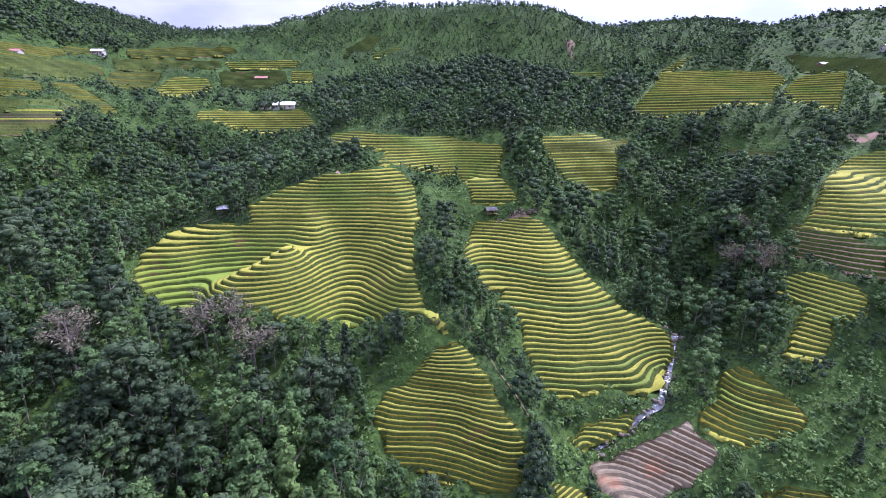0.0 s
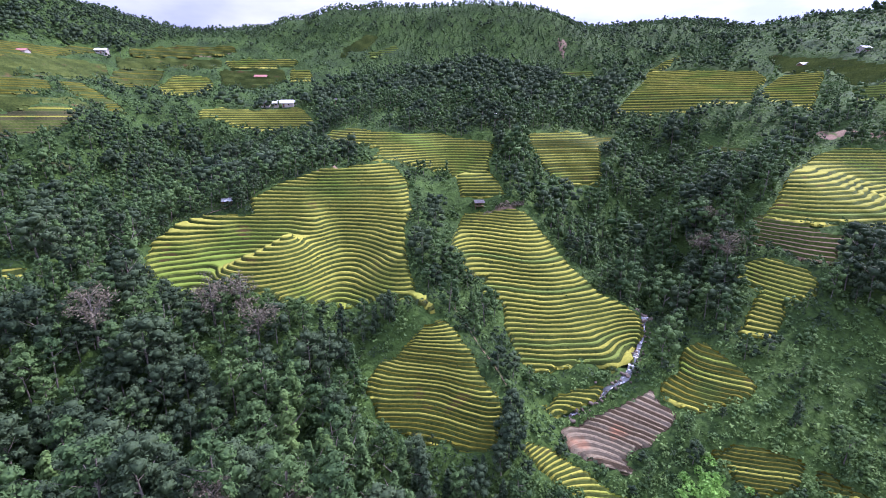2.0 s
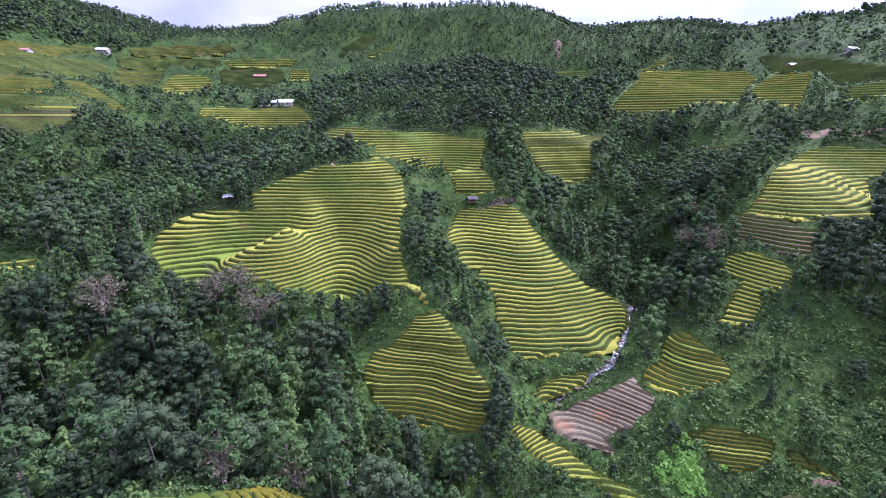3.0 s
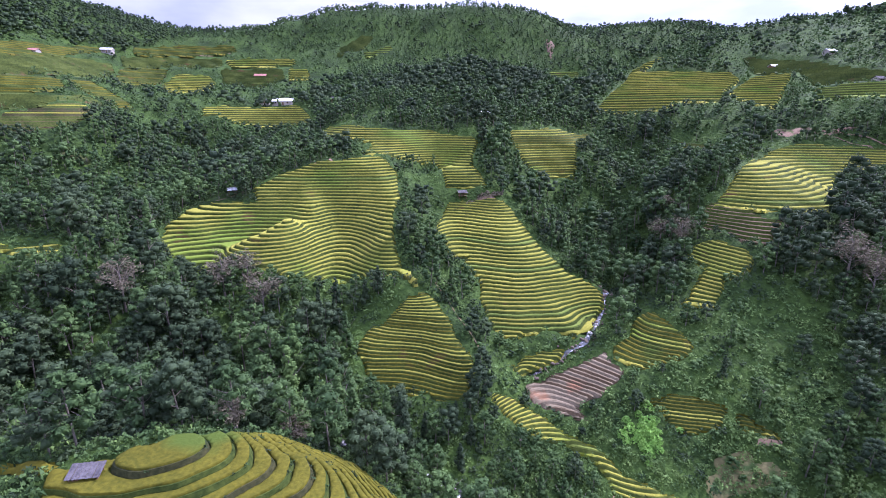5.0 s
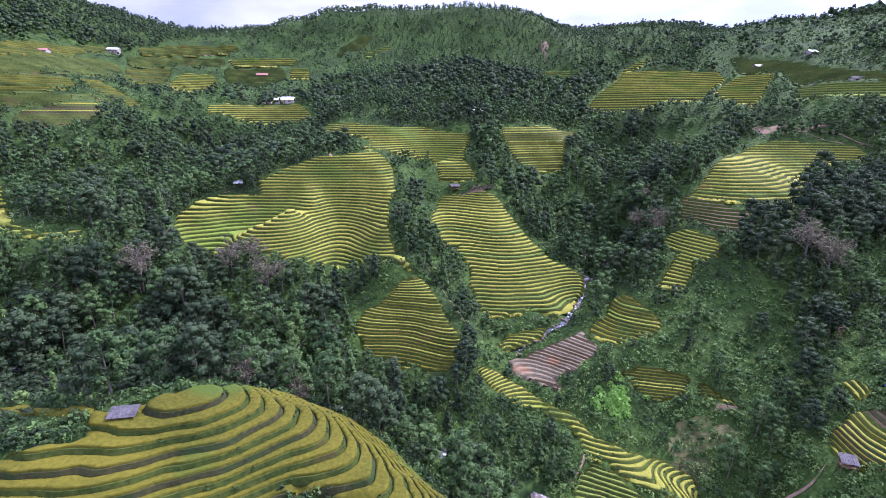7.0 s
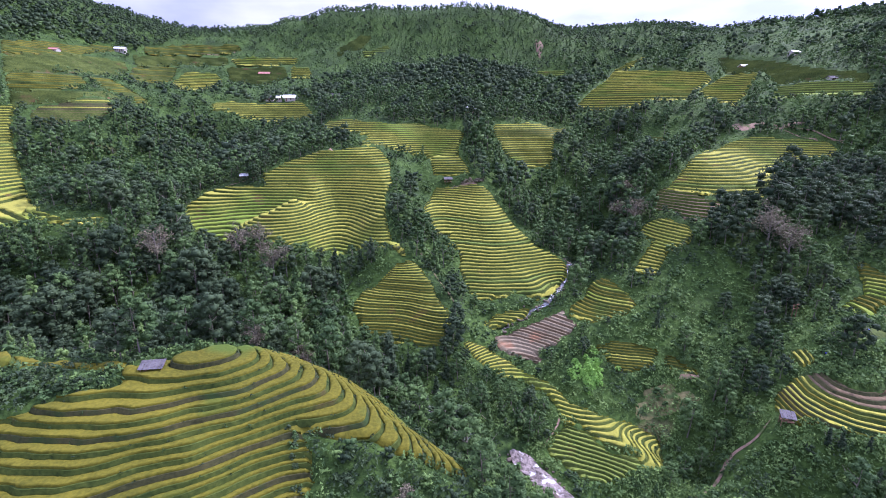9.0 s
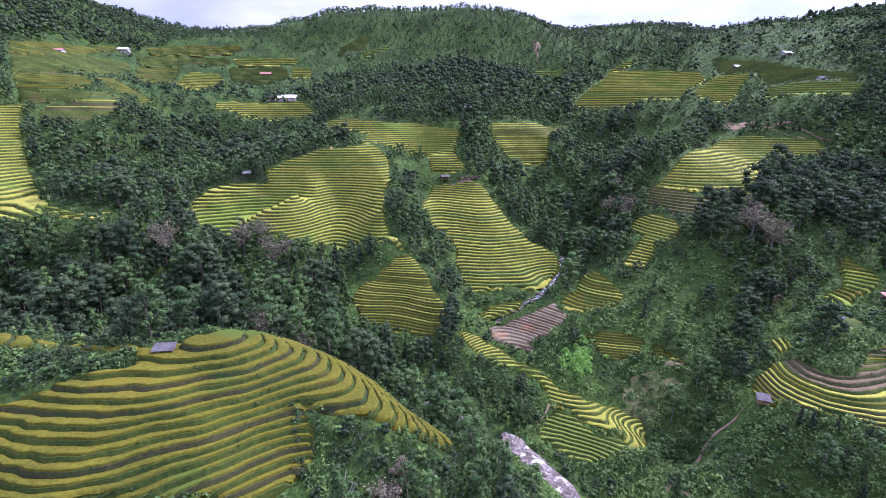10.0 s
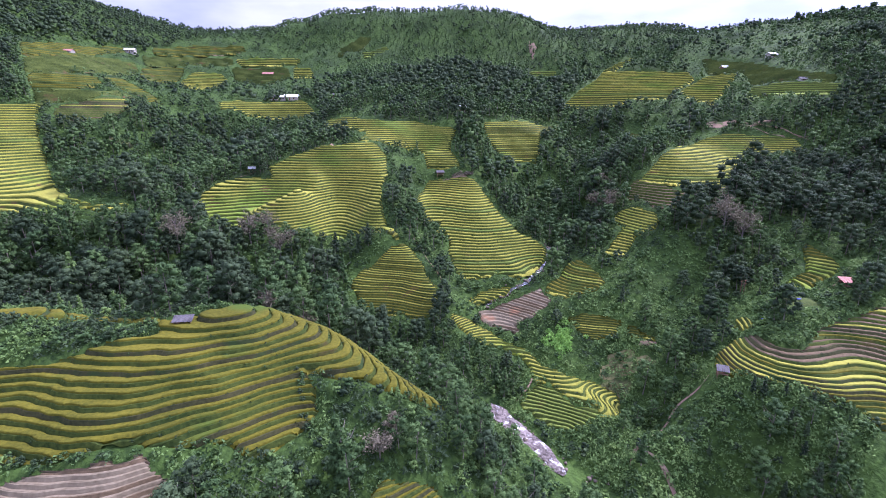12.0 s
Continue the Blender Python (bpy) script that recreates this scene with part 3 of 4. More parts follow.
def crown_shape(seed, lobes, leaves, wide, tall, size, slender=False):
    """A crown from 0 to tall: many uneven leafy lobes, each a lumpy mass with leaf sprays standing out of it. Points and triangles."""
    r = np.random.RandomState(seed)
    V, F, n, centres = [], [], 0, []
    small = 0.76 if lobes > 18 else 0.85 if lobes > 13 else 1.0 if lobes > 9 else 1.2 if lobes > 4 else 1.6
    for k in range(lobes):
        a, f = k * 2.4 + r.uniform(0, 0.9), (k + 0.5) / lobes
        if slender:
            out = wide * 0.62 * (1 - f) ** 0.8 * r.uniform(0.45, 1.1)
            rad = wide * small * (0.42 * (1 - f) ** 0.6 + 0.12) * r.uniform(0.8, 1.15)
            c, s = np.array([math.cos(a) * out, math.sin(a) * out, tall * (0.06 + 0.86 * f)]), np.array([rad, rad, rad * 1.45])
        else:
            out = wide * 0.78 * math.sqrt(max(0.05, 1 - ((f - 0.36) / 0.66) ** 2)) * r.uniform(0.45, 1.1)
            rad = wide * small * r.uniform(0.28, 0.48)
            c, s = np.array([math.cos(a) * out, math.sin(a) * out, tall * (0.12 + 0.76 * f)]), np.array([rad, rad, rad * 0.82])
        centres.append((c, s))
    bv, bf = BALL
    for c, s in centres:
        V.append(bv * s * 0.76 * (1 + r.uniform(-0.3, 0.3, (len(bv), 1))) + c)
        F.append(triangles(bf) + n)
        n += len(bv)
    each = max(1, leaves // len(centres))
    for c, s in centres:
        d = r.normal(size=(each, 3))
        d /= np.linalg.norm(d, axis=1)[:, None]
        d[:, 2] = np.where(d[:, 2] < -0.3, -d[:, 2], d[:, 2])
        v, f = sprays(r, c + d * s * r.uniform(0.68, 1.14, (each, 1)), d + np.array([0, 0, 0.3]), size, 0.30)
        V.append(v), F.append(f + n)
        n += len(v)
    return np.concatenate(V), np.concatenate(F)


def tube(path, radii, sides=5):
    """Points and quads of a round limb along a path."""
    path = np.asarray(path, float)
    V, F = [], []
    for p, r0 in zip(path, radii):
        a = np.arange(sides) / sides * 2 * math.pi
        V.append(np.c_[p[0] + np.cos(a) * r0, p[1] + np.sin(a) * r0, np.full(sides, p[2])])
    for i in range(len(path) - 1):
        for j in range(sides):
            k = (j + 1) % sides
            F.append([i * sides + j, i * sides + k, (i + 1) * sides + k, (i + 1) * sides + j])
    return np.concatenate(V), np.array(F)


def joined(shapes):
    V, F, n = [], [], 0
    for v, f in shapes:
        V.append(v), F.append(f + n)
        n += len(v)
    return np.concatenate(V), np.concatenate(F)


def trunk_shape(seed, tall, girth, limbs=3):
    """A leaning tapered trunk with some limbs."""
    r = np.random.RandomState(seed)
    lean = r.normal(0, 0.05, 2)
    zs = np.linspace(-0.6, tall, 5)
    main = tube([(lean[0] * z, lean[1] * z, z) for z in zs], girth * np.linspace(1.15, 0.35, 5))
    out = [main]
    for k in range(limbs):
        a, z0 = r.uniform(0, 6.28), tall * r.uniform(0.45, 0.8)
        ln = tall * r.uniform(0.25, 0.4)
        out.append(tube([(lean[0] * z0 + math.cos(a) * ln * t, lean[1] * z0 + math.sin(a) * ln * t, z0 + ln * (0.5 * t + 0.3 * t * t)) for t in (0, 0.5, 1)], girth * np.array([0.5, 0.35, 0.15]), 4))
    return joined(out)


# kinds: height of the bare trunk, crown width, crown height, material, label
KINDS = {
    "broadleaf_tree": dict(stem=0.20, wide=0.34, lobes=24, leaves=1000, size=0.036, mat=LEAF_DARK_HAZED, slender=False, label="dark green broadleaf tree on a steep valley slope"),
    "leafy_tree": dict(stem=0.15, wide=0.27, lobes=20, leaves=900, size=0.038, mat=LEAF_MID, slender=False, label="mid green leafy tree in the valley wood"),
    "slender_tree": dict(stem=0.06, wide=0.20, lobes=16, leaves=640, size=0.042, mat=LEAF_MID, slender=True, label="slender fresh green young tree in a dense stand"),
    "conifer_tree": dict(stem=0.04, wide=0.22, lobes=16, leaves=640, size=0.042, mat=LEAF_DARK_HAZED, slender=True, label="dark green pointed conifer on the valley slope"),
    "young_tree": dict(stem=0.05, wide=0.21, lobes=14, leaves=620, size=0.044, mat=LEAF_LIGHT, slender=True, label="slim light green young tree with a rounded head"),
}
VARIANTS = 5


def tree_shapes(kind, detail):
    """Variants of a tree one metre high: (crown points, crown quads, trunk points, trunk quads)."""
    d, out = KINDS[kind], []
    for s in range(VARIANTS):
        lobes = d["lobes"] if detail > 0.6 else 12 if detail > 0.4 else 7 if detail > 0.1 else 3
        grow = 0.8 if detail > 0.6 else 1.1 if detail > 0.4 else 1.6 if detail > 0.1 else 2.2
        v, f = crown_shape(s * 13 + len(kind), lobes, int(d["leaves"] * detail), d["wide"] * (1.0 if detail > 0.4 else 1.15 if detail > 0.1 else 1.5), 1 - d["stem"], d["size"] * grow, d["slender"])
        v = v + np.array([0, 0, d["stem"]])
        tv, tf = trunk_shape(s + 50, 0.75, 0.018, 3 if detail > 0.4 else 0)
        if detail < 0.1:
            tv, tf = tv[:10], tf[:5]
        tf = triangles(tf)
        out.append((v, f, tv, tf))
    return out


def fields_near(x, y, grow):
    """Which points lie in a field or within about grow metres of one."""
    hit = np.zeros(np.shape(x), bool)
    for _, poly, _, _ in FIELDS:
        hit |= inside(poly, x, y)
        if grow:
            hit |= line_distance([*poly, poly[0]], x, y) < grow
    return hit


def sight_room(x, y, z):
    """How tall a tree may grow at a place without standing before the field uphill of it, as the farmers keep it cut."""
    room = np.full(x.shape, 99.0)
    for d in (3, 5, 8, 11, 15, 20, 28, 38, 50):
        ox, oy = x + (x - 8) / (y + 60) * d, y + d
        f = fields_near(ox, oy, 0) & ((d < 25) | (y > 150))
        level = smooth_height(ox, oy)
        fall = np.clip((8 - level) / np.hypot(ox - 8, oy + 15), -0.1, 0.5)
        room = np.where(f, np.minimum(room, level + fall * d + 1.2 - z), room)
    return room


def scatter(x0, x1, y0, y1, gap, seed):
    """Jittered places over a rectangle."""
    r = np.random.RandomState(seed)
    x, y = np.meshgrid(np.arange(x0, x1, gap), np.arange(y0, y1, gap))
    x, y = x + r.uniform(-0.48, 0.48, x.shape) * gap, y + r.uniform(-0.48, 0.48, x.shape) * gap
    x, y = x.ravel(), y.ravel()
    wedge = (np.abs(x - 8) < 0.94 * (y + 76) + 14)
    return x[wedge], y[wedge], r


OPEN = [  # clearings and shrubby slopes: x, y, radius, share of trees left
    (62, 114, 5, 0.0), (58, 105, 5, 0.0), (50, 93, 5, 0.0), (68, 125, 4, 0.1), (63, 104, 4, 0.1),
    (85, 76, 16, 0.12), (78, 60, 10, 0.3), (112, 58, 12, 0.25), (57, 68, 10, 0.05), (-38, 33, 7, 0.0), (130, 64, 11, 0.0), (143, 84, 15, 0.15), (148, 72, 10, 0.2), (120, 58, 10, 0.1), (84, 30, 9, 0.0), (70, 30, 9, 0.15), (80, 38, 5, 0.0), (80, 24, 8, 0.1), (72, 20, 8, 0.1), (5, 8, 14, 0.15), (28, 84, 8, 0.2), (95, 86, 12, 0.1), (60, 30, 10, 0.4),
    (95, 15, 22, 0.75), (40, 31, 7, 0.0), (34, 37, 7, 0.0), (70, 52, 9, 0.1), (46, 25, 7, 0.0), (51, 18, 6, 0.1), (33, 30, 7, 0.15), (42, 18, 8, 0.2), (-100, 90, 9, 0.3), (10, 100, 8, 0.3), (180, 215, 25, 0.3), (-20, 8, 16, 0.1), (-60, 20, 14, 0.1), (-30, -8, 16, 0.3),
    (8, 140, 16, 0.45), (4, 165, 14, 0.5), (-75, 22, 13, 0.0), (-96, 27, 16, 0.05), (-190, 250, 50, 0.13), (-220, 330, 70, 0.12), (-140, 350, 62, 0.16), (-180, 420, 60, 0.16), (-110, 405, 45, 0.2), (210, 270, 55, 0.15), (270, 340, 60, 0.2), (300, 410, 50, 0.3), (-150, 292, 40, 0.25), (44, 29, 9, 0.0), (36, 36, 5, 0.1), (20, 218, 20, 0.45), (-30, 222, 18, 0.2), (150, 215, 26, 0.5),
]


def wooded(x, y, r):
    """Keeps the places where trees stand."""
    keep = ~fields_near(x, y, 1.8)
    keep &= from_water(x, y) > 3.4
    share = np.ones(len(x))
    for ox, oy, rad, s in OPEN:
        share = np.where(np.hypot(x - ox, y - oy) < rad, np.minimum(share, s), share)
    return keep & (r.uniform(size=len(x)) < share)


def set_tone(ob, values):
    """Gives each plant of a mesh its own shade of green."""
    tone = ob.data.attributes.new("tone", "FLOAT", "POINT")
    tone.data.foreach_set("value", np.broadcast_to(np.asarray(values, np.float32), len(ob.data.vertices)).copy())


def plant(shapes, places, name, mat, label):
    """Joins trees at (x, y, z, height, turn, variant) into one sheet of wood."""
    V, F, MI, T, n = [], [], [], [], 0
    r = np.random.RandomState(len(places))
    for x, y, z, h, a, k in places:
        v, f, tv, tf = shapes[int(k)]
        c, s = math.cos(a) * h, math.sin(a) * h
        m = np.array([[c, s, 0], [-s, c, 0], [0, 0, h]])
        for vv, ff, mi in ((v, f, 0), (tv, tf, 1)):
            V.append(vv @ m + (x, y, z - 0.2)), F.append(ff + n)
            MI.append(np.full(len(ff), mi, np.int32))
            n += len(vv)
        T.append(np.full(len(v) + len(tv), r.uniform(), np.float32))
    if not V:
        return None
    ob = mesh_object(name, np.concatenate(V), np.concatenate(F), [mat, BARK], smooth=True)
    set_tone(ob, np.concatenate(T))
    ob.data.polygons.foreach_set("material_index", np.concatenate(MI))
    return tagged(ob, label, "trees", kind="stuff")


def species(x, y, r):
    """Which kind stands where: fresh slender stands on the valley sides, darker trees on the slopes; some far stands
    carry shade and sunlight.
    """
    u = r.uniform(0.15, 0.85, len(x)) + 0.30 * ripple(x, y, 55, 9) + 0.2 * ripple(x, y, 24, 10)
    kind = np.where(u < 0.40, 0, np.where(u < 0.82, 1, 2))
    for sx, sy, rad, k, share in STANDS:
        kind = np.where((np.hypot(x - sx, y - sy) < rad) & (r.uniform(size=len(x)) < share), k, kind)
    return kind


STANDS = [  # x, y, radius, kind, share
    # knoll at 25, 340: cloud shade put in by planting the dark kind
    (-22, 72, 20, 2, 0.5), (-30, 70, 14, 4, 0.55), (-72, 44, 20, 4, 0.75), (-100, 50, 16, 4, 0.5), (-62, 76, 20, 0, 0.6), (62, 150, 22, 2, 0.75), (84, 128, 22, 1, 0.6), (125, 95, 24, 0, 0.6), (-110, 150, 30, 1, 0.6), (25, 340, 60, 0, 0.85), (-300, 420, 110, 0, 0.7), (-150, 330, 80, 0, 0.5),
    # far centre slope at 0, 450: lighter kind planted to stand in for sunlight
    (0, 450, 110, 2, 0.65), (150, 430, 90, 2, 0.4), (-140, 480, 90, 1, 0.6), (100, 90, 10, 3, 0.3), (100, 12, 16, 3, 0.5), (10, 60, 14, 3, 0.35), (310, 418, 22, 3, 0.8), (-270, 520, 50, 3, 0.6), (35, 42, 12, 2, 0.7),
    (-95, 45, 30, 0, 0.6), (-20, 98, 12, 3, 0.35), (170, 110, 40, 0, 0.7), (85, 25, 30, 1, 0.6), (45, 22, 22, 2, 0.5), (25, 25, 18, 1, 0.7),
]


NAMES = list(KINDS)
bands = [(-190, 200, -12, 82, 5.1, 1.0, (9, 16.5)), (-220, 240, 82, 150, 4.8, 0.41, (7, 13)), (-260, 280, 150, 262, 4.9, 0.11, (5.5, 10.5)), (-470, 500, 262, 590, 5.0, 0.03, (4.5, 8))]
singles = {k: [] for k in NAMES}
for bi, (x0, x1, y0, y1, gap, detail, (hmin, hmax)) in enumerate(bands):
    x, y, r = scatter(x0, x1, y0, y1, gap, 20 + bi)
    ok = wooded(x, y, r)
    x, y = x[ok], y[ok]
    z = ground_height(x, y)
    room = sight_room(x, y, z)
    h = np.minimum(r.uniform(hmin, hmax, len(x)) * np.where(ripple(x, y, 30, 12) > 0.3, 1.12, 0.92) * np.where(r.uniform(size=len(x)) < 0.12, 1.25, 1.0), room)
    h = np.where(y > 400, h * 0.72, h) * np.where(np.hypot((x + 76) / 34, (y - 42) / 12) < 1, 0.5, 1.0) * np.where((x > 0) & (y < 82), 0.7, 1.0)
    ok = h > 2.2
    x, y, z, h, room = x[ok], y[ok], z[ok], h[ok], room[ok]
    sp = species(x, y, r)
    turn, var = r.uniform(0, 6.28, len(x)), r.randint(0, VARIANTS, len(x))
    for s, kind in enumerate(NAMES):
        sel = sp == s
        rows = np.stack([x, y, z, h, turn, var], -1)[sel]
        if bi == 0:
            own = (rows[:, 1] < 82) & (np.abs(rows[:, 0] + 10) < 75)
            pick = np.nonzero(own)[0][:90]
            singles[kind] = rows[pick]
            rows = np.delete(rows, pick, 0)
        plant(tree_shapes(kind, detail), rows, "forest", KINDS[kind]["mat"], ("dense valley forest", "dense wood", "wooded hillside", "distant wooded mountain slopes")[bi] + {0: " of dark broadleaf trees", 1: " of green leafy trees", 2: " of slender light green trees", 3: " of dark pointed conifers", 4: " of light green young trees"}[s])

for kind in NAMES:
    shapes = tree_shapes(kind, 1.2)
    made = []
    for i, (v, f, tv, tf) in enumerate(shapes):
        made.append((mesh_object("crown", v, f, KINDS[kind]["mat"], smooth=True), mesh_object("trunk", tv, tf, BARK, smooth=True)))
        set_tone(made[-1][0], (i * 0.37 + 0.2) % 1)
    for x, y, z, h, a, k in singles[kind]:
        root = tagged(new(kind), KINDS[kind]["label"], "tree", group="valley trees")
        root.matrix_basis = Matrix.LocRotScale((x, y, z - 0.2), Euler((0, 0, -a)), (h, h, h))
        for src in made[int(k)]:
            ob = new(src.name.split(".")[0], src.data)
            ob.parent = root
    for pair in made:
        for ob in pair:
            bpy.data.objects.remove(ob)


# ---------------------------------------------------------------- undergrowth
def bush_shapes(seed, leaves, spread, tall, size):
    """A low leafy mound of sprays."""
    r = np.random.RandomState(seed)
    a, f = r.uniform(0, 6.28, leaves), np.sqrt(r.uniform(0, 1, leaves))
    p = np.stack([np.cos(a) * f * spread, np.sin(a) * f * spread, tall * (1 - f * f) * r.uniform(0.5, 1.0, leaves) + 0.05], -1)
    return sprays(r, p, np.stack([np.cos(a) * f * 0.8, np.sin(a) * f * 0.8, np.full(leaves, 0.7)], -1), size, 0.75)


def undergrowth(x0, x1, y0, y1, gap, leaves, scale, seed, label):
    x, y, r = scatter(x0, x1, y0, y1, gap, seed)
    wet = from_water(x, y)
    ok = ~fields_near(x, y, 0) & (wet > 1.3) & ~bare_ground(x, y) & (line_distance(RIVER, x, y) > 3.6) & (r.uniform(size=len(x)) < 0.93)
    x, y = x[ok], y[ok]
    z = ground_height(x, y)
    patch = ripple(x, y, 26, 31) + r.normal(0, 0.5, len(x)) + np.where((x > 30) & (y < 95), 0.9, 0.0)
    groups = {0: patch < -0.35, 1: (patch >= -0.35) & (patch < 0.5), 2: patch >= 0.5}
    for g, sel in groups.items():
        V, F, T, n = [], [], [], 0
        shapes = [bush_shapes(seed + g * 10 + k, leaves, 1.0, 1.0, 0.34) for k in range(6)]
        for px, py, pz in zip(x[sel], y[sel], z[sel]):
            v, f = shapes[r.randint(6)]
            s, a = scale * r.uniform(0.6, 1.5), r.uniform(0, 6.28)
            m = np.array([[math.cos(a) * s, math.sin(a) * s, 0], [-math.sin(a) * s, math.cos(a) * s, 0], [0, 0, s * r.uniform(0.7, 1.3)]])
            V.append(v @ m + (px, py, pz)), F.append(f + n)
            T.append(np.full(len(v), r.uniform()))
            n += len(v)
        if V:
            ob = mesh_object("undergrowth", np.concatenate(V), np.concatenate(F), (LEAF_DARK_HAZED, LEAF_MID, LEAF_LIGHT if y0 < 262 else LEAF_MID)[g])
            set_tone(ob, np.concatenate(T))
            tagged(ob, ("dark", "green", "fresh light green" if y0 < 262 else "mid green")[g] + " " + label, "shrubs", kind="stuff")


RIVER = [(30, 47), (33.5, 43), (37, 38.5), (40, 32.5), (43.5, 27.5), (47, 23)]
BARE = [(168, 199, 9, 4), (22, 158, 11, 2.5), (54.5, 66.5, 5, 5), (-40, 27, 5, 3), (116, 53, 5, 4), (-74, 147, 6, 4), (-94, 299, 12, 6), (66, 26, 2, 3), (82, 37, 4, 2.5), (73, 34.5, 4.5, 2.6)]


def bare_ground(x, y):
    hit = np.zeros(np.shape(x), bool)
    for bx, by, rx, ry in BARE:
        hit |= ((x - bx) / rx) ** 2 + ((y - by) / ry) ** 2 < 1
    return hit


undergrowth(-160, 190, -26, 70, 1.65, 34, 1.2, 63, "bushes and tall weeds on the lower banks")
undergrowth(55, 125, -24, 46, 1.5, 24, 1.15, 65, "bushes and ferns below the terraces")
undergrowth(-80, 110, -80, -26, 2.6, 20, 1.6, 64, "bushes and weeds on the valley floor")
undergrowth(-190, 220, 70, 150, 1.9, 19, 1.35, 60, "bushes and weeds on the valley banks")
undergrowth(-260, 280, 150, 262, 3.2, 15, 1.8, 61, "bushes on the upper slopes")
undergrowth(-420, 450, 262, 500, 4.6, 11, 2.6, 62, "scrub on the far hillsides")


def weed_fringe():
    """Grass and weeds that hang over the banks of the nearer terraces."""
    r = np.random.RandomState(77)
    shapes = [bush_shapes(300 + k, 9, 0.9, 0.8, 0.5) for k in range(6)]
    for g, mat in enumerate((LEAF_DARK_HAZED, LEAF_MID)):
        V, F, n = [], [], 0
        for i, (x, y, z, s) in enumerate(WEEDS):
            if (i * 7 % 3 == 0) != (g == 1):
                continue
            v, f = shapes[r.randint(6)]
            a = r.uniform(0, 6.28)
            m = np.array([[math.cos(a) * s, math.sin(a) * s, 0], [-math.sin(a) * s, math.cos(a) * s, 0], [0, 0, s]])
            V.append(v @ m + (x, y, z)), F.append(f + n)
            n += len(v)
        tagged(mesh_object("bank_weeds", np.concatenate(V), np.concatenate(F), mat), "grass and weeds along the terrace banks", "weeds", kind="stuff")


weed_fringe()


def shrub_shapes(seed, leaves):
    """Low rounded shrubs one metre high, leafy to the ground."""
    out = []
    for k in range(5):
        v, f = crown_shape(seed + k, 6, leaves, 0.55, 1.0, 0.14)
        tv, tf = trunk_shape(seed + k, 0.5, 0.03, 0)
        out.append((v, f, tv[:10], triangles(tf[:5])))
    return out


def shrubs(x0, x1, y0, y1, gap, share, hmin, hmax, leaves, seed, label):
    x, y, r = scatter(x0, x1, y0, y1, gap, seed)
    wet = from_water(x, y)
    ok = ~fields_near(x, y, 0.8) & (wet > 1.3) & ~bare_ground(x, y) & (line_distance(RIVER, x, y) > 4.5) & (r.uniform(size=len(x)) < share)
    x, y = x[ok], y[ok]
    z = ground_height(x, y)
    h = np.minimum(r.uniform(hmin, hmax, len(x)), sight_room(x, y, z))
    tone = r.uniform(0, 1, len(x)) + 0.35 * ripple(x, y, 20, seed) + np.where((x > 30) & (y < 95), 0.3, 0.0)
    rows = np.stack([x, y, z, h, r.uniform(0, 6.28, len(x)), r.randint(0, 5, len(x))], -1)
    for g, sel in enumerate((tone < 0.35, (tone >= 0.35) & (tone < 0.8), tone >= 0.8)):
        plant(shrub_shapes(seed + g, leaves), rows[sel & (h > 0.5)], "shrubbery", (LEAF_DARK_HAZED, LEAF_MID, LEAF_LIGHT)[g], ("dark", "green", "light green")[g] + " " + label)


shrubs(-170, 190, -26, 80, 3.1, 0.8, 0.9, 2.8, 68, 700, "bushes among the terraces and along the streams")
shrubs(-200, 230, 80, 160, 3.8, 0.6, 1.2, 3.6, 60, 710, "bushes on the banks between the fields")
shrubs(-300, 330, 160, 300, 5.5, 0.6, 1.6, 4.0, 30, 720, "bushes scattered over the upper slopes")


BANK_BUSHES = [((-100, 24), (-47, 21), 2.6, 230), ((-13, 19), (-9, 8), 1.3, 34), ((-74, -3), (-50, -4), 1.0, 46)]


def bank_bushes():
    """Rows of bushes that have grown over the banks of the front spur."""
    r = np.random.RandomState(88)
    rows = []
    for (x0, y0), (x1, y1), wide, count in BANK_BUSHES:
        for k in range(count):
            f = r.uniform()
            x, y = x0 + (x1 - x0) * f + r.normal(0, 0.5), y0 + (y1 - y0) * f + r.normal(0, wide * 0.6)
            rows.append((x, y, float(smooth_height(x, y)) - 0.2, r.uniform(0.6, 1.4), r.uniform(0, 6.28), r.randint(5)))
    rows = np.array(rows)
    half = r.uniform(size=len(rows)) < 0.55
    plant(shrub_shapes(760, 110), rows[half], "shrubbery", LEAF_DARK_HAZED, "dark bushes growing over the terrace banks")
    plant(shrub_shapes(770, 110), rows[~half], "shrubbery", LEAF_MID, "green bushes growing over the terrace banks")


bank_bushes()


# ---------------------------------------------------------------- streams
WATER = surface("rushing_water", (0.035, 0.04, 0.038), (0.11, 0.12, 0.115), 0.8, 0.3, 0.15, 0.6, extra=((0.80, 0.80, 0.82), 0.7, 0.42), spec=0.5)
ROCK = surface("stream_rock", (0.07, 0.055, 0.042), (0.20, 0.16, 0.125), 1.4, 0.3, 0.8, 0.5, extra=((0.10, 0.09, 0.08), 0.6, 0.2))
EARTH = surface("bare_earth", (0.15, 0.10, 0.07), (0.29, 0.20, 0.14), 1.2, 0.2, 0.95, 0.4, extra=((0.08, 0.11, 0.035), 0.35, 0.45))


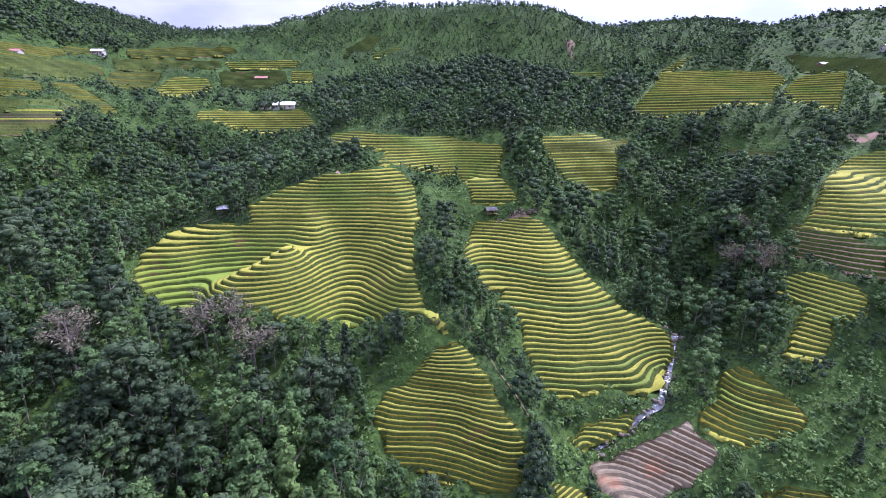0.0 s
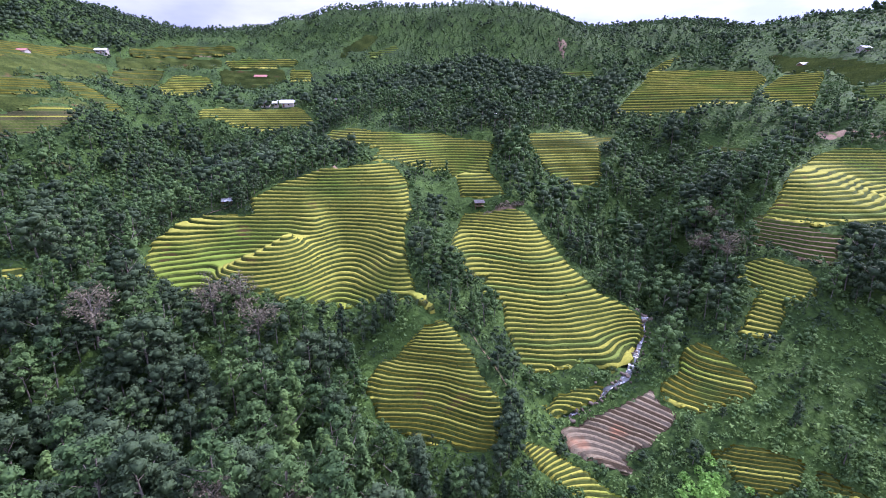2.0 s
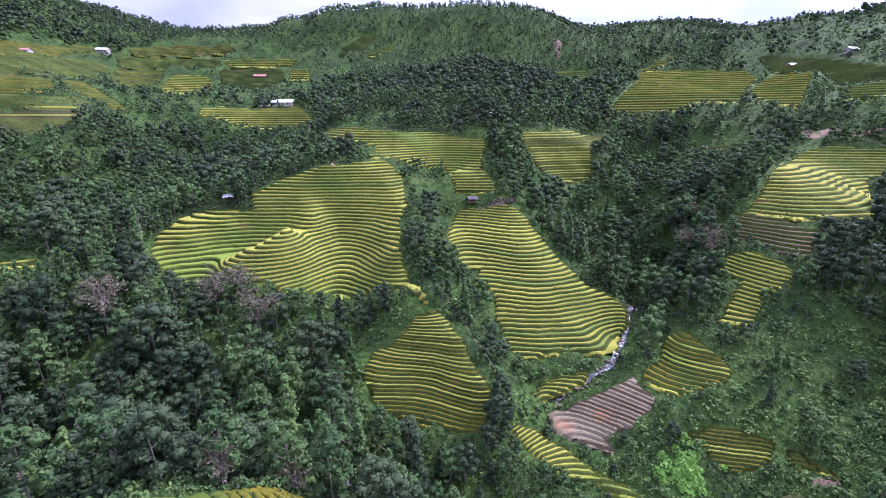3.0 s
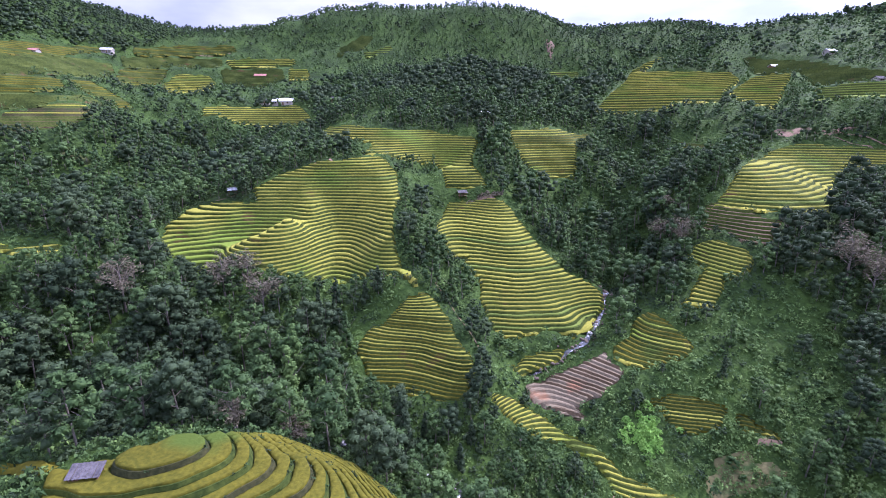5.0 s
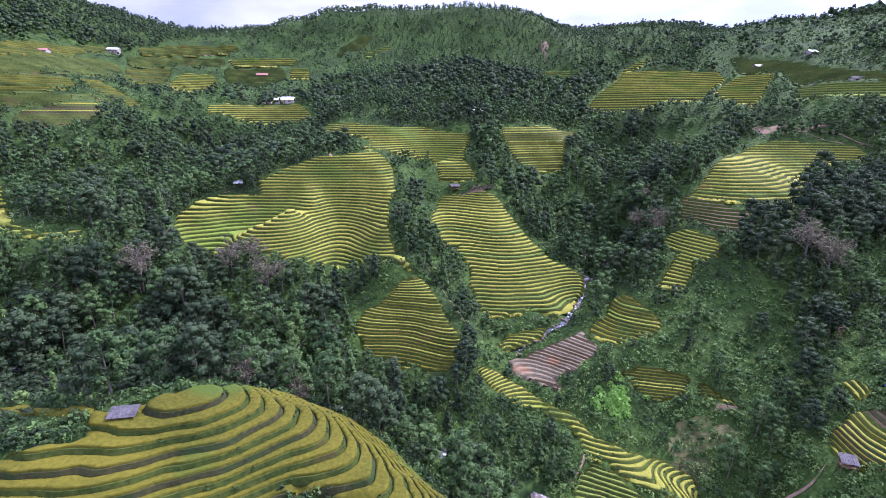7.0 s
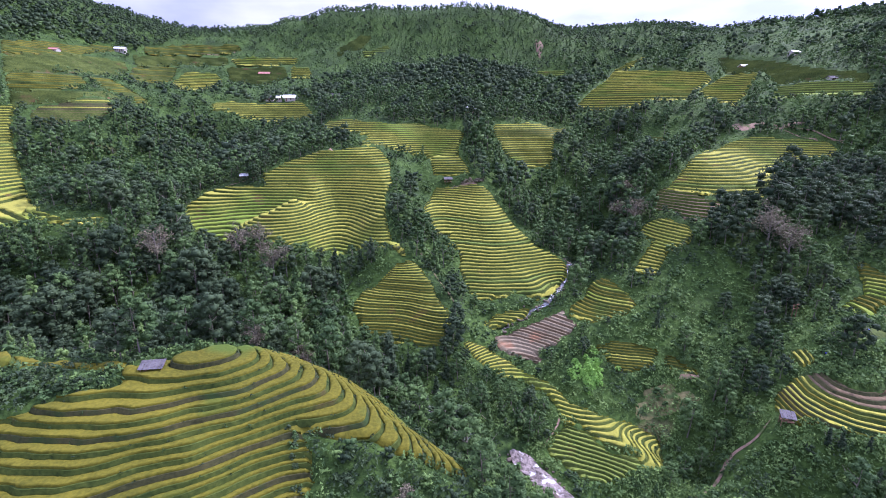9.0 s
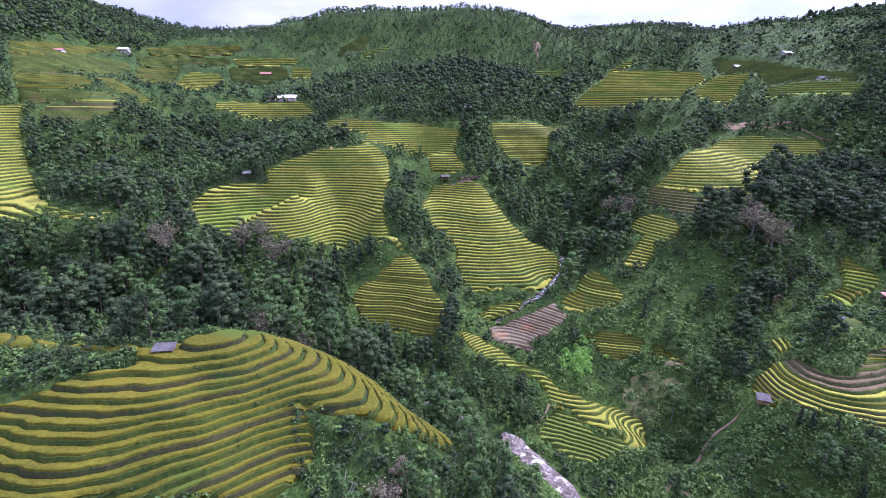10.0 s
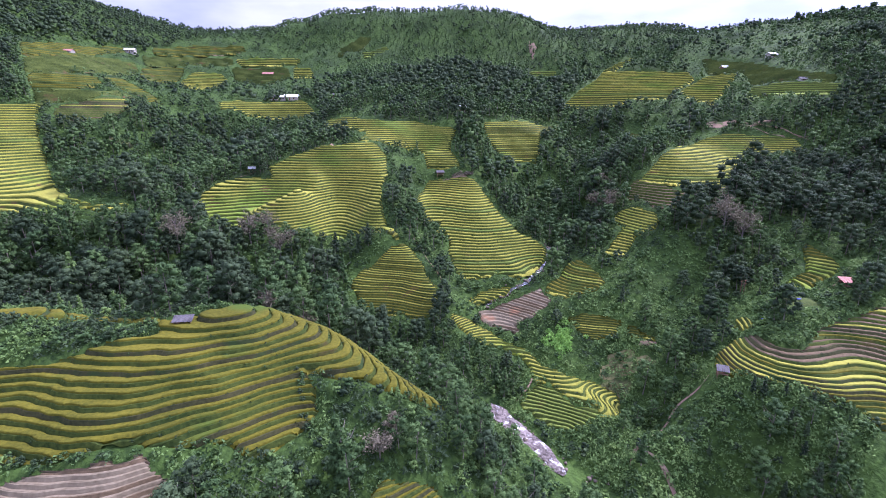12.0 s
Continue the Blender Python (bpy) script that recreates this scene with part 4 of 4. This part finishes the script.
def course(line, step=1.2):
    """Even points along a line in plan, with the way across it."""
    pts = []
    for (x0, y0, *_), (x1, y1, *_) in zip(line, line[1:]):
        n = max(1, int(math.hypot(x1 - x0, y1 - y0) / step))
        pts += [(x0 + (x1 - x0) * i / n, y0 + (y1 - y0) * i / n) for i in range(n)]
    p = np.array(pts)
    for _ in range(4):
        p[1:-1] = (p[:-2] + 2 * p[1:-1] + p[2:]) / 4
    d = np.gradient(p, axis=0)
    d /= np.linalg.norm(d, axis=1)[:, None]
    return p, np.stack([d[:, 1], -d[:, 0]], -1)


def ribbon(name, line, width, material, lift, label, category, seed=0, uneven=0.3, sink=0.0):
    """A strip that lies along a line on the ground."""
    p, side = course(line)
    r = np.random.RandomState(seed)
    k = np.arange(len(p))
    wide = width * (1 + uneven * ripple(p[:, 0], p[:, 1], 9, seed)) * np.clip(np.minimum(k + 1, len(p) - k) / 5, 0.15, 1)
    rows = []
    for f in (-0.5, -0.2, 0.1, 0.5):
        q = p + side * (wide * f)[:, None]
        z = ground_height(q[:, 0], q[:, 1]) if not sink else np.minimum(ground_height(p[:, 0], p[:, 1]), smooth_height(p[:, 0], p[:, 1]) - sink)
        rows.append(np.c_[q, z + lift + r.uniform(-0.06, 0.06, len(p))])
    ob = mesh_object(name, np.stack(rows, 1).reshape(-1, 3), grid_faces(len(p), 4)[:, ::-1], material, smooth=True)
    return tagged(ob, label, category, kind="structure")


ribbon("water_main", LAND["stream_main"][3:8], 1.5, WATER, 0.35, "white mountain stream rushing down between rocks", "stream", 3, 0.35, 0.5)
BED = surface("pale_rock_bed", (0.05, 0.040, 0.035), (0.27, 0.225, 0.205), 1.3, 0.35, 0.7, 1.0, extra=((0.72, 0.72, 0.74), 0.55, 0.30))
ribbon("river_bed", RIVER, 5.8, BED, 0.75, "pale pinkish rock slabs of a river bed with foam", "river bed", 8, 0.3, 0.3)
ribbon("water_left", LAND["stream_left"][1:7], 4.2, WATER, 0.35, "shallow mountain river with white water", "stream", 4, 0.35, 0.5)


def rock_mesh(seed):
    r = np.random.RandomState(seed)
    v, f = cube_ball(3)
    v = v * (1 + 0.22 * np.sin(v[:, :1] * 3.1 + seed) * np.cos(v[:, 1:2] * 2.7 + seed * 2) + r.uniform(-0.09, 0.09, (len(v), 1)))
    v = np.round(v * 3.2) / 3.2 * 0.35 + v * 0.65
    return mesh_object("boulder", v * np.array([1, 0.8, 0.62]), f, ROCK)


rocks = [rock_mesh(k) for k in range(6)]
rr = random.Random(5)
spots = []
for line, lo, hi, count, spread in ((LAND["stream_main"][3:8], 0.0, 0.98, 150, 2.6), (LAND["stream_left"], 0.42, 0.98, 90, 4.0), (RIVER, 0.0, 0.98, 60, 4.6)):
    p, side = course(line)
    for k in range(count):
        i = int(len(p) * rr.uniform(lo, hi))
        q = p[i] + side[i] * rr.gauss(0, spread * 0.45)
        spots.append((q[0], q[1], rr.uniform(0.18, 0.5) if rr.random() < 0.88 else rr.uniform(0.5, 0.9)))
for x, y, s in spots:
    src = rr.choice(rocks)
    ob = new("boulder", src.data)
    ob.matrix_basis = Matrix.LocRotScale((x, y, float(ground_height(x, y)) + s * 0.25 + 0.15), Euler((rr.uniform(-0.3, 0.3), rr.uniform(-0.3, 0.3), rr.uniform(0, 6.28))), (s, s, s))
    tagged(ob, "rounded pinkish grey boulder in the stream bed", "rock", group="stream boulders")
for ob in rocks:
    bpy.data.objects.remove(ob)


# ---------------------------------------------------------------- huts and houses
WEATHERED = surface("weathered_boards", (0.055, 0.05, 0.055), (0.135, 0.125, 0.13), 4.0, 0.8, 0.8, 0.3)
TIMBER = surface("brown_timber", (0.12, 0.07, 0.045), (0.26, 0.16, 0.10), 4.0, 0.8, 0.85, 0.3)
SHEET = surface("pale_sheet_roof", (0.62, 0.62, 0.62), (0.85, 0.85, 0.85), 2.0, 0.3, 0.45, 0.2)
PLASTER = surface("grey_wall", (0.30, 0.27, 0.25), (0.48, 0.44, 0.40), 1.5, 0.3, 0.9, 0.2)
RED_ROOF = surface("faded_red_roof", (0.26, 0.10, 0.08), (0.46, 0.24, 0.20), 2.0, 0.4, 0.7, 0.3)
BLUE = surface("blue_tarpaulin", (0.05, 0.06, 0.42), (0.12, 0.14, 0.75), 2.0, 0.5, 0.5, 0.2)
DARK = surface("dark_opening", (0.012, 0.011, 0.010), (0.03, 0.028, 0.025), 2.0, 0.5)


def box(name, size, at, material, parent, turn=(0, 0, 0), bevel=0.015):
    """A slightly bevelled block under a thing."""
    bm = bmesh.new()
    bmesh.ops.create_cube(bm, size=1)
    bmesh.ops.scale(bm, vec=size, verts=bm.verts)
    bmesh.ops.bevel(bm, geom=bm.edges[:], offset=min(bevel, min(size) * 0.3), segments=1, affect="EDGES")
    me = bpy.data.meshes.new(name)
    bm.to_mesh(me)
    bm.free()
    me.materials.append(material)
    ob = new(name, me)
    ob.parent = parent
    ob.matrix_basis = Matrix.LocRotScale(at, Euler(turn), None)
    return ob


def field_hut(x, y, turn, long, deep, high, label, roof=WEATHERED, z=None):
    """An open shelter: four posts, a rail, a low back wall and a sloping roof of boards."""
    hut = tagged(new("field_hut"), label, "hut")
    z = float(smooth_height(x, y)) if z is None else z
    hut.matrix_basis = pose(x, y, z, 0, 0, turn)
    for sx in (-1, 1):
        for sy in (-1, 1):
            h = high + (0.5 if sy > 0 else 0)
            box("post", (0.14, 0.14, h + 0.8), (sx * long * 0.44, sy * deep * 0.42, (h - 0.8) / 2), TIMBER, hut)
    box("floor", (long * 0.94, deep * 0.9, 0.1), (0, 0, 0.45), TIMBER, hut)
    box("back_wall", (long * 0.9, 0.06, high * 0.6), (0, deep * 0.4, high * 0.55), TIMBER, hut)
    tilt = math.atan2(0.5, deep * 0.84)
    count = max(6, int(long / 0.36))
    for k in range(count):
        u = (k + 0.5) / count - 0.5
        box("roof_board", (long * 1.12 / count * 0.93, deep * 1.25, 0.05), (u * long * 1.12, random.uniform(-0.05, 0.05), high + 0.32 + (k % 2) * 0.03), roof, hut, (tilt, 0, random.uniform(-0.02, 0.02)))
    for s in (-0.35, 0.35):
        box("beam", (long * 1.1, 0.1, 0.1), (0, s * deep, high + 0.22 + s * 0.6), TIMBER, hut)
    return hut


def farm_house(x, y, turn, long, deep, high, roof, wall, label, sink=0.5):
    """A low house with thick walls, door, windows and a gabled roof."""
    house = tagged(new("farm_house"), label, "house")
    house.matrix_basis = pose(x, y, float(ground_height(x, y)) - sink, 0, 0, turn)
    for s in (-1, 1):
        box("wall", (long, 0.25, high + 1.5), (0, s * (deep / 2 - 0.125), (high - 1.5) / 2), wall, house)
        box("wall", (0.25, deep - 0.5, high + 1.5), (s * (long / 2 - 0.125), 0, (high - 1.5) / 2), wall, house)
    rise = deep * 0.28
    tilt = math.atan2(rise, deep / 2)
    for s in (-1, 1):
        panel = box("roof", (long + 0.9, deep / 2 / math.cos(tilt) + 0.5, 0.12), (0, s * (deep / 4 + 0.12), high + rise / 2 + 0.06), roof, house, (-s * tilt, 0, 0))
        for k in range(int(long / 0.9)):
            box("rib", (0.06, deep / 2 / math.cos(tilt) + 0.5, 0.05), (-long / 2 + 0.45 + k * 0.9, 0, 0.085), roof, panel)
    box("ridge_cap", (long + 0.9, 0.4, 0.12), (0, 0, high + rise + 0.12), roof, house)
    for s in (-1, 1):
        gable = bpy.data.meshes.new("gable")
        gx = s * (long / 2 - 0.125)
        gable.from_pydata([(gx - 0.1, -deep / 2 + 0.1, high), (gx - 0.1, deep / 2 - 0.1, high), (gx - 0.1, 0, high + rise), (gx + 0.1, -deep / 2 + 0.1, high), (gx + 0.1, deep / 2 - 0.1, high), (gx + 0.1, 0, high + rise)], [],
                          [(0, 2, 1), (3, 4, 5), (0, 3, 5, 2), (1, 2, 5, 4), (0, 1, 4, 3)])
        gable.materials.append(wall)
        g = new("gable", gable)
        g.parent = house
    door = box("door", (1.0, 0.12, 2.0), (long * 0.05, -deep / 2 - 0.02, 1.0), TIMBER, house)
    box("handle", (0.06, 0.06, 0.12), (0.38, -0.08, 0), WEATHERED, door)
    for u in (-0.32, -0.16, 0.28):
        w = box("window", (1.1, 0.10, 0.9), (u * long, -deep / 2 - 0.02, 1.5), TIMBER, house)
        box("pane", (0.9, 0.04, 0.7), (0, -0.05, 0), DARK, w)
    return house


field_hut(-39.5, 25.2, 8, 3.8, 2.0, 0.95, "small field hut with a grey slatted board roof among the rice", z=-46.6)
field_hut(87.2, 36.0, -22, 2.6, 2.0, 1.5, "little open shelter with a pale board roof below the terraces")
field_hut(-69.5, 150.5, 20, 3.2, 2.6, 1.9, "small hut with a pale roof beside the trees", SHEET)
field_hut(137, 62, -10, 4.2, 3.0, 1.8, "small hut with a faded reddish roof above the terraces", RED_ROOF)
farm_house(-94, 301, -4, 13, 6.5, 2.4, SHEET, PLASTER, "long low farm house with a white sheet roof above the rice")
farm_house(-107, 303, 6, 6, 5, 2.6, WEATHERED, PLASTER, "small grey shed beside the farm house")
farm_house(-254, 382, 8, 8, 5, 2.6, SHEET, PLASTER, "distant small house with a pale roof among trees")
farm_house(-262, 316, 2, 9, 5, 2.6, RED_ROOF, PLASTER, "distant house with a faded red roof on the hill")
farm_house(248, 289, 14, 6, 4, 2.2, SHEET, PLASTER, "distant hut with a pale roof under the hill")
farm_house(224.9, 304.3, 10, 5, 4, 2.2, SHEET, TIMBER, "small pale roofed shed at the field edge")
farm_house(229, 225.7, 6, 7, 4, 2.0, WEATHERED, PLASTER, "low grey farm shed beside the green field")
farm_house(-140, 395, 4, 9, 5, 2.6, RED_ROOF, TIMBER, "low brown roofed house among far terraces")
farm_house(30, 224, 8, 5, 4, 2.6, SHEET, TIMBER, "small pale roofed house hidden among trees")
farm_house(-60, 300, 12, 5, 4, 2.3, WEATHERED, TIMBER, "small weathered shed at the edge of the wood")


# ---------------------------------------------------------------- bare and dry trees
def dry_tree(x, y, tall, wide, seed, label, leafy=0.5):
    """A tree with bare limbs and a thin crown of dry twigs."""
    r = np.random.RandomState(seed)
    tree = tagged(new("dry_tree"), label, "tree")
    tree.matrix_basis = pose(x, y, float(ground_height(x, y)) - 0.2, 0, 0, r.uniform(0, 360))
    v, f = tube([(0, 0, -0.4), (0.05, 0, tall * 0.25), (-0.05, 0.1, tall * 0.5), (0.1, 0, tall * 0.8)], tall * np.array([0.022, 0.018, 0.013, 0.005]), 7)
    mesh_object("trunk", v, f, BARK, tree, True)
    ends = []
    for k in range(11):
        a, z0 = k * 2.4, tall * r.uniform(0.32, 0.72)
        out, up = wide * r.uniform(0.55, 1.0), tall * r.uniform(0.12, 0.3)
        p = [(0, 0, z0), (math.cos(a) * out * 0.4, math.sin(a) * out * 0.4, z0 + up * 0.55), (math.cos(a + 0.2) * out, math.sin(a + 0.2) * out, z0 + up)]
        v, f = tube(p, tall * np.array([0.010, 0.006, 0.002]), 5)
        mesh_object("limb", v, f, BARK, tree, True)
        ends += [p[1], p[2], ((p[1][0] + p[2][0]) / 2, (p[1][1] + p[2][1]) / 2, (p[1][2] + p[2][2]) / 2 + 0.3)]
    V, F, n = [], [], 0
    for e in ends:
        for k in range(26):
            d = r.normal(size=3) * np.array([1, 1, 0.6])
            d /= np.linalg.norm(d)
            a0, ln = np.array(e) + r.normal(0, wide * 0.14, 3), wide * r.uniform(0.10, 0.24)
            s = np.cross(d, r.normal(size=3))
            s = s / np.linalg.norm(s) * (0.05 + 0.16 * leafy * r.uniform(0.3, 1))
            V += [a0 - s, a0 + d * ln * 0.5 - s * 1.2, a0 + d * ln, a0 + d * ln * 0.45 + s * 1.2]
            F.append([n, n + 1, n + 2, n + 3])
            n += 4
    mesh_object("twig_crown", np.array(V), np.array(F), LEAF_GREY, tree, label="thin brownish grey dry twigs")
    return tree


DRY = "half bare grey brown tree with dry twigs"
for x, y, tall, wide, seed in ((-71, 84, 15, 5.0, 1), (-52, 97, 14, 4.6, 2), (-41, 95, 14, 4.6, 3), (-46, 99, 12, 3.8, 4), (116, 93, 16, 6.5, 5), (121, 90, 14, 5.5, 6), (-27, 41, 7, 2.6, 7), (-66, 50, 7, 3.0, 8), (5, 5, 6, 2.8, 9), (83, 132, 12, 4.5, 10), (86, 124, 11, 4.0, 11), (7, 9, 5, 1.6, 12), (-20, 50, 6, 2.6, 13), (88, 140, 11, 4.2, 14)):
    dry_tree(x, y, tall, wide, seed, DRY)


# ---------------------------------------------------------------- paths, bare earth, cloths
def ground_patch(name, x, y, rx, ry, material, label, category, lift=0.18, seed=0):
    """A ragged patch that lies on the ground."""
    a = np.arange(28) / 28 * 2 * math.pi
    edge = 1 + 0.22 * np.sin(a * 3 + seed) + 0.12 * np.sin(a * 7 + seed * 2)
    rows = []
    for f in (0.02, 0.35, 0.7, 1.0):
        qx, qy = x + np.cos(a) * rx * f * edge, y + np.sin(a) * ry * f * edge
        rows.append(np.c_[qx, qy, ground_height(qx, qy) + (lift if f < 1 else -0.1)])
    v = np.stack([np.r_[q, q[:1]] for q in rows], 0)
    ob = mesh_object(name, v.reshape(-1, 3), grid_faces(4, 29), material, smooth=True)
    return tagged(ob, label, category, kind="structure")


ground_patch("earth", 168, 199, 8, 3, EARTH, "slope of bare reddish earth beside a footpath", "bare earth", 0.3, 1)
ground_patch("earth", 186, 193, 7, 1.6, EARTH, "strip of bare reddish earth above the terraces", "bare earth", 0.3, 2)
WEEDY = surface("weedy_soil", (0.075, 0.080, 0.030), (0.15, 0.135, 0.060), 0.8, 0.2, 0.95, 0.8, extra=((0.05, 0.085, 0.025), 0.45, 0.5))
ground_patch("plot", 71.5, 57.8, 8, 3.6, WEEDY, "weedy brown green plot by the stream", "plot", 0.25, 3)
ground_patch("earth", 80, 62.5, 2.5, 1.2, EARTH, "small patch of bare red earth on a slope", "bare earth", 0.2, 4)
ground_patch("earth", 22, 158.5, 8, 1.5, EARTH, "narrow bare earth bank above the rice", "bare earth", 0.3, 5)
ground_patch("earth", -37, 160, 6, 1.4, EARTH, "bare brown terrace at the top of the spur", "bare earth", 0.9, 6)
ground_patch("earth", 104, 424, 3.5, 9, EARTH, "reddish landslip scar in the far wood", "bare earth", 0.8, 7)
ground_patch("earth", -34, 29, 2.6, 1.2, EARTH, "mound of bare reddish earth beside the hut", "bare earth", 1.4, 8)
ground_patch("lawn", 117, 54, 4.5, 4, BANK, "small pale green seed plot near the terraces", "plot", 0.2, 9)
for k, line in enumerate(([(86, 39), (81.5, 36.8), (79, 40), (72, 33.5), (65, 30), (61, 24)], [(65, 30), (68, 25), (71, 14), (66, 6)], [(176, 196), (185, 186), (196, 178), (205, 172)], [(128, 66), (134, 64), (140, 68), (146, 72)], [(-80, 143), (-72, 147), (-60, 152)], [(4, 112), (9, 104), (14, 94), (20, 84)])):
    ribbon("footpath", line, 0.9 if k < 2 else 0.4, EARTH, 0.2, "narrow trodden earth footpath", "path", 40 + k, 0.5)


def cloth(x, y, w, d, turn, seed):
    """A crumpled sheet spread on the ground."""
    r = np.random.RandomState(seed)
    u, v = np.meshgrid(np.linspace(-0.5, 0.5, 9), np.linspace(-0.5, 0.5, 7), indexing="ij")
    z = 0.12 + 0.10 * np.sin(u * 11 + seed) * np.cos(v * 9) + r.uniform(-0.04, 0.04, u.shape)
    ob = mesh_object("tarpaulin", np.stack([u * w, v * d, z], -1).reshape(-1, 3), grid_faces(9, 7), BLUE, smooth=True)
    ob.modifiers.new("thickness", "SOLIDIFY").thickness = 0.03
    ob.matrix_basis = pose(x, y, float(ground_height(x, y)) + 0.35, 0, 0, turn)
    return tagged(ob, "crumpled blue tarpaulin spread on the ground", "tarpaulin")


cloth(105.2, 50.5, 1.5, 1.0, 20, 1)
cloth(116.5, 53.6, 1.0, 0.6, -10, 2)


# ---------------------------------------------------------------- single plantings
def planting(name, spots, mat, label, leaves, spread, tall, size, seed):
    """Tall leafy plants at the given places."""
    r = np.random.RandomState(seed)
    for k, (x, y, s) in enumerate(spots):
        v, f = bush_shapes(seed + k, leaves, spread, tall, size)
        ob = mesh_object(name, v * s, f, mat)
        ob.matrix_basis = pose(x, y, float(ground_height(x, y)), 0, 0, r.uniform(0, 360))
        tagged(ob, label, "plant", group=label)


rp = random.Random(9)
planting("banana_plant", [(54.5 + rp.gauss(0, 2.2), 67 + rp.gauss(0, 2.6), rp.uniform(0.6, 1.1)) for _ in range(64)], BANANA, "bright fresh green banana plant by the stream", 90, 1.4, 1.5, 0.5, 500)
planting("dry_bush", [(18 + k * 1.1 + rp.uniform(-0.3, 0.3), 159.5 + rp.uniform(-0.6, 0.6), rp.uniform(0.8, 1.2)) for k in range(13)], LEAF_GREY, "dry grey brown bush on a field bank", 60, 1.0, 1.6, 0.5, 540)


def single_tree(kind, x, y, h, k):
    """One tree with its own trunk and crown."""
    v, f, tv, tf = SPARE[kind][k % VARIANTS]
    root = tagged(new(kind), KINDS[kind]["label"], "tree", group="valley trees")
    root.matrix_basis = Matrix.LocRotScale((x, y, float(ground_height(x, y)) - 0.2), Euler((0, 0, k * 1.7)), (h, h, h))
    set_tone(mesh_object("crown", v, f, KINDS[kind]["mat"], root, True), (k * 0.37) % 1)
    mesh_object("trunk", tv, tf, BARK, root, True)


SPARE = {k: tree_shapes(k, 1.2) for k in NAMES}
for k, (kind, x, y, h) in enumerate((("leafy_tree", -64, 146, 8), ("leafy_tree", -62, 149.5, 7), ("broadleaf_tree", -60.5, 152, 8), ("leafy_tree", -85, 131, 7), ("broadleaf_tree", -84, 137, 6),
                                     ("broadleaf_tree", -24, -6, 9), ("leafy_tree", -20, -9, 10), ("broadleaf_tree", -17, -13, 9), ("leafy_tree", -28, -14, 9),
                                     ("conifer_tree", 76, 76, 7), ("leafy_tree", 78, 44, 9), ("broadleaf_tree", 27, 213, 12), ("broadleaf_tree", 23, 216, 12))):
    single_tree(kind, x, y, h, k)


# ---------------------------------------------------------------- slope below the terraces, vegetable plot, small structures
def young_conifers():
    """A scattered stand of small dark conifers on the lower slope."""
    r = np.random.RandomState(31)
    for k in range(34):
        x, y = r.uniform(78, 122), r.uniform(4, 30)
        if not fields_near(np.array([x]), np.array([y]), 2.5)[0]:
            single_tree("conifer_tree", x, y, r.uniform(3.2, 5.5), k)


young_conifers()
planting("vegetable_plant", [(-41.5 + 0.9 * (k % 9) + rp.uniform(-0.2, 0.2), 28.0 + 0.8 * (k // 9) + rp.uniform(-0.2, 0.2), rp.uniform(0.5, 0.9)) for k in range(27)], LEAF_LIGHT, "leafy green vegetable plant in a plot behind the hut", 30, 0.9, 0.9, 0.35, 900)
field_hut(16.4, 161.8, 6, 3.4, 2.4, 1.7, "small hut with a weathered board roof on the bank between fields")
ribbon("footpath", [(45.3, 58.4), (43.6, 54.5), (42.4, 52.1), (40, 50.1), (37, 47)], 0.5, EARTH, 0.3, "narrow trodden earth footpath", "path", 51, 0.25)
ribbon("footpath", [(172, 200.5), (183, 193), (194.1, 186.4), (197.3, 179.1), (199.8, 171.4)], 0.9, EARTH, 0.35, "winding earth footpath above the rice", "path", 52, 0.25)


def wooden_pole(x, y, high):
    """A weathered pole with two cross bars."""
    pole = tagged(new("wooden_pole"), "weathered wooden pole frame with two cross bars", "pole")
    pole.matrix_basis = pose(x, y, float(ground_height(x, y)), 0, 0, 20)
    for s in (-0.8, 0.8):
        box("post", (0.16, 0.16, high + 0.6), (s, 0, (high - 0.6) / 2), TIMBER, pole)
    for z in (0.72, 0.93):
        box("cross_bar", (2.6, 0.12, 0.14), (0, -0.14, high * z), TIMBER, pole)


wooden_pole(112.4, 71.9, 5.0)
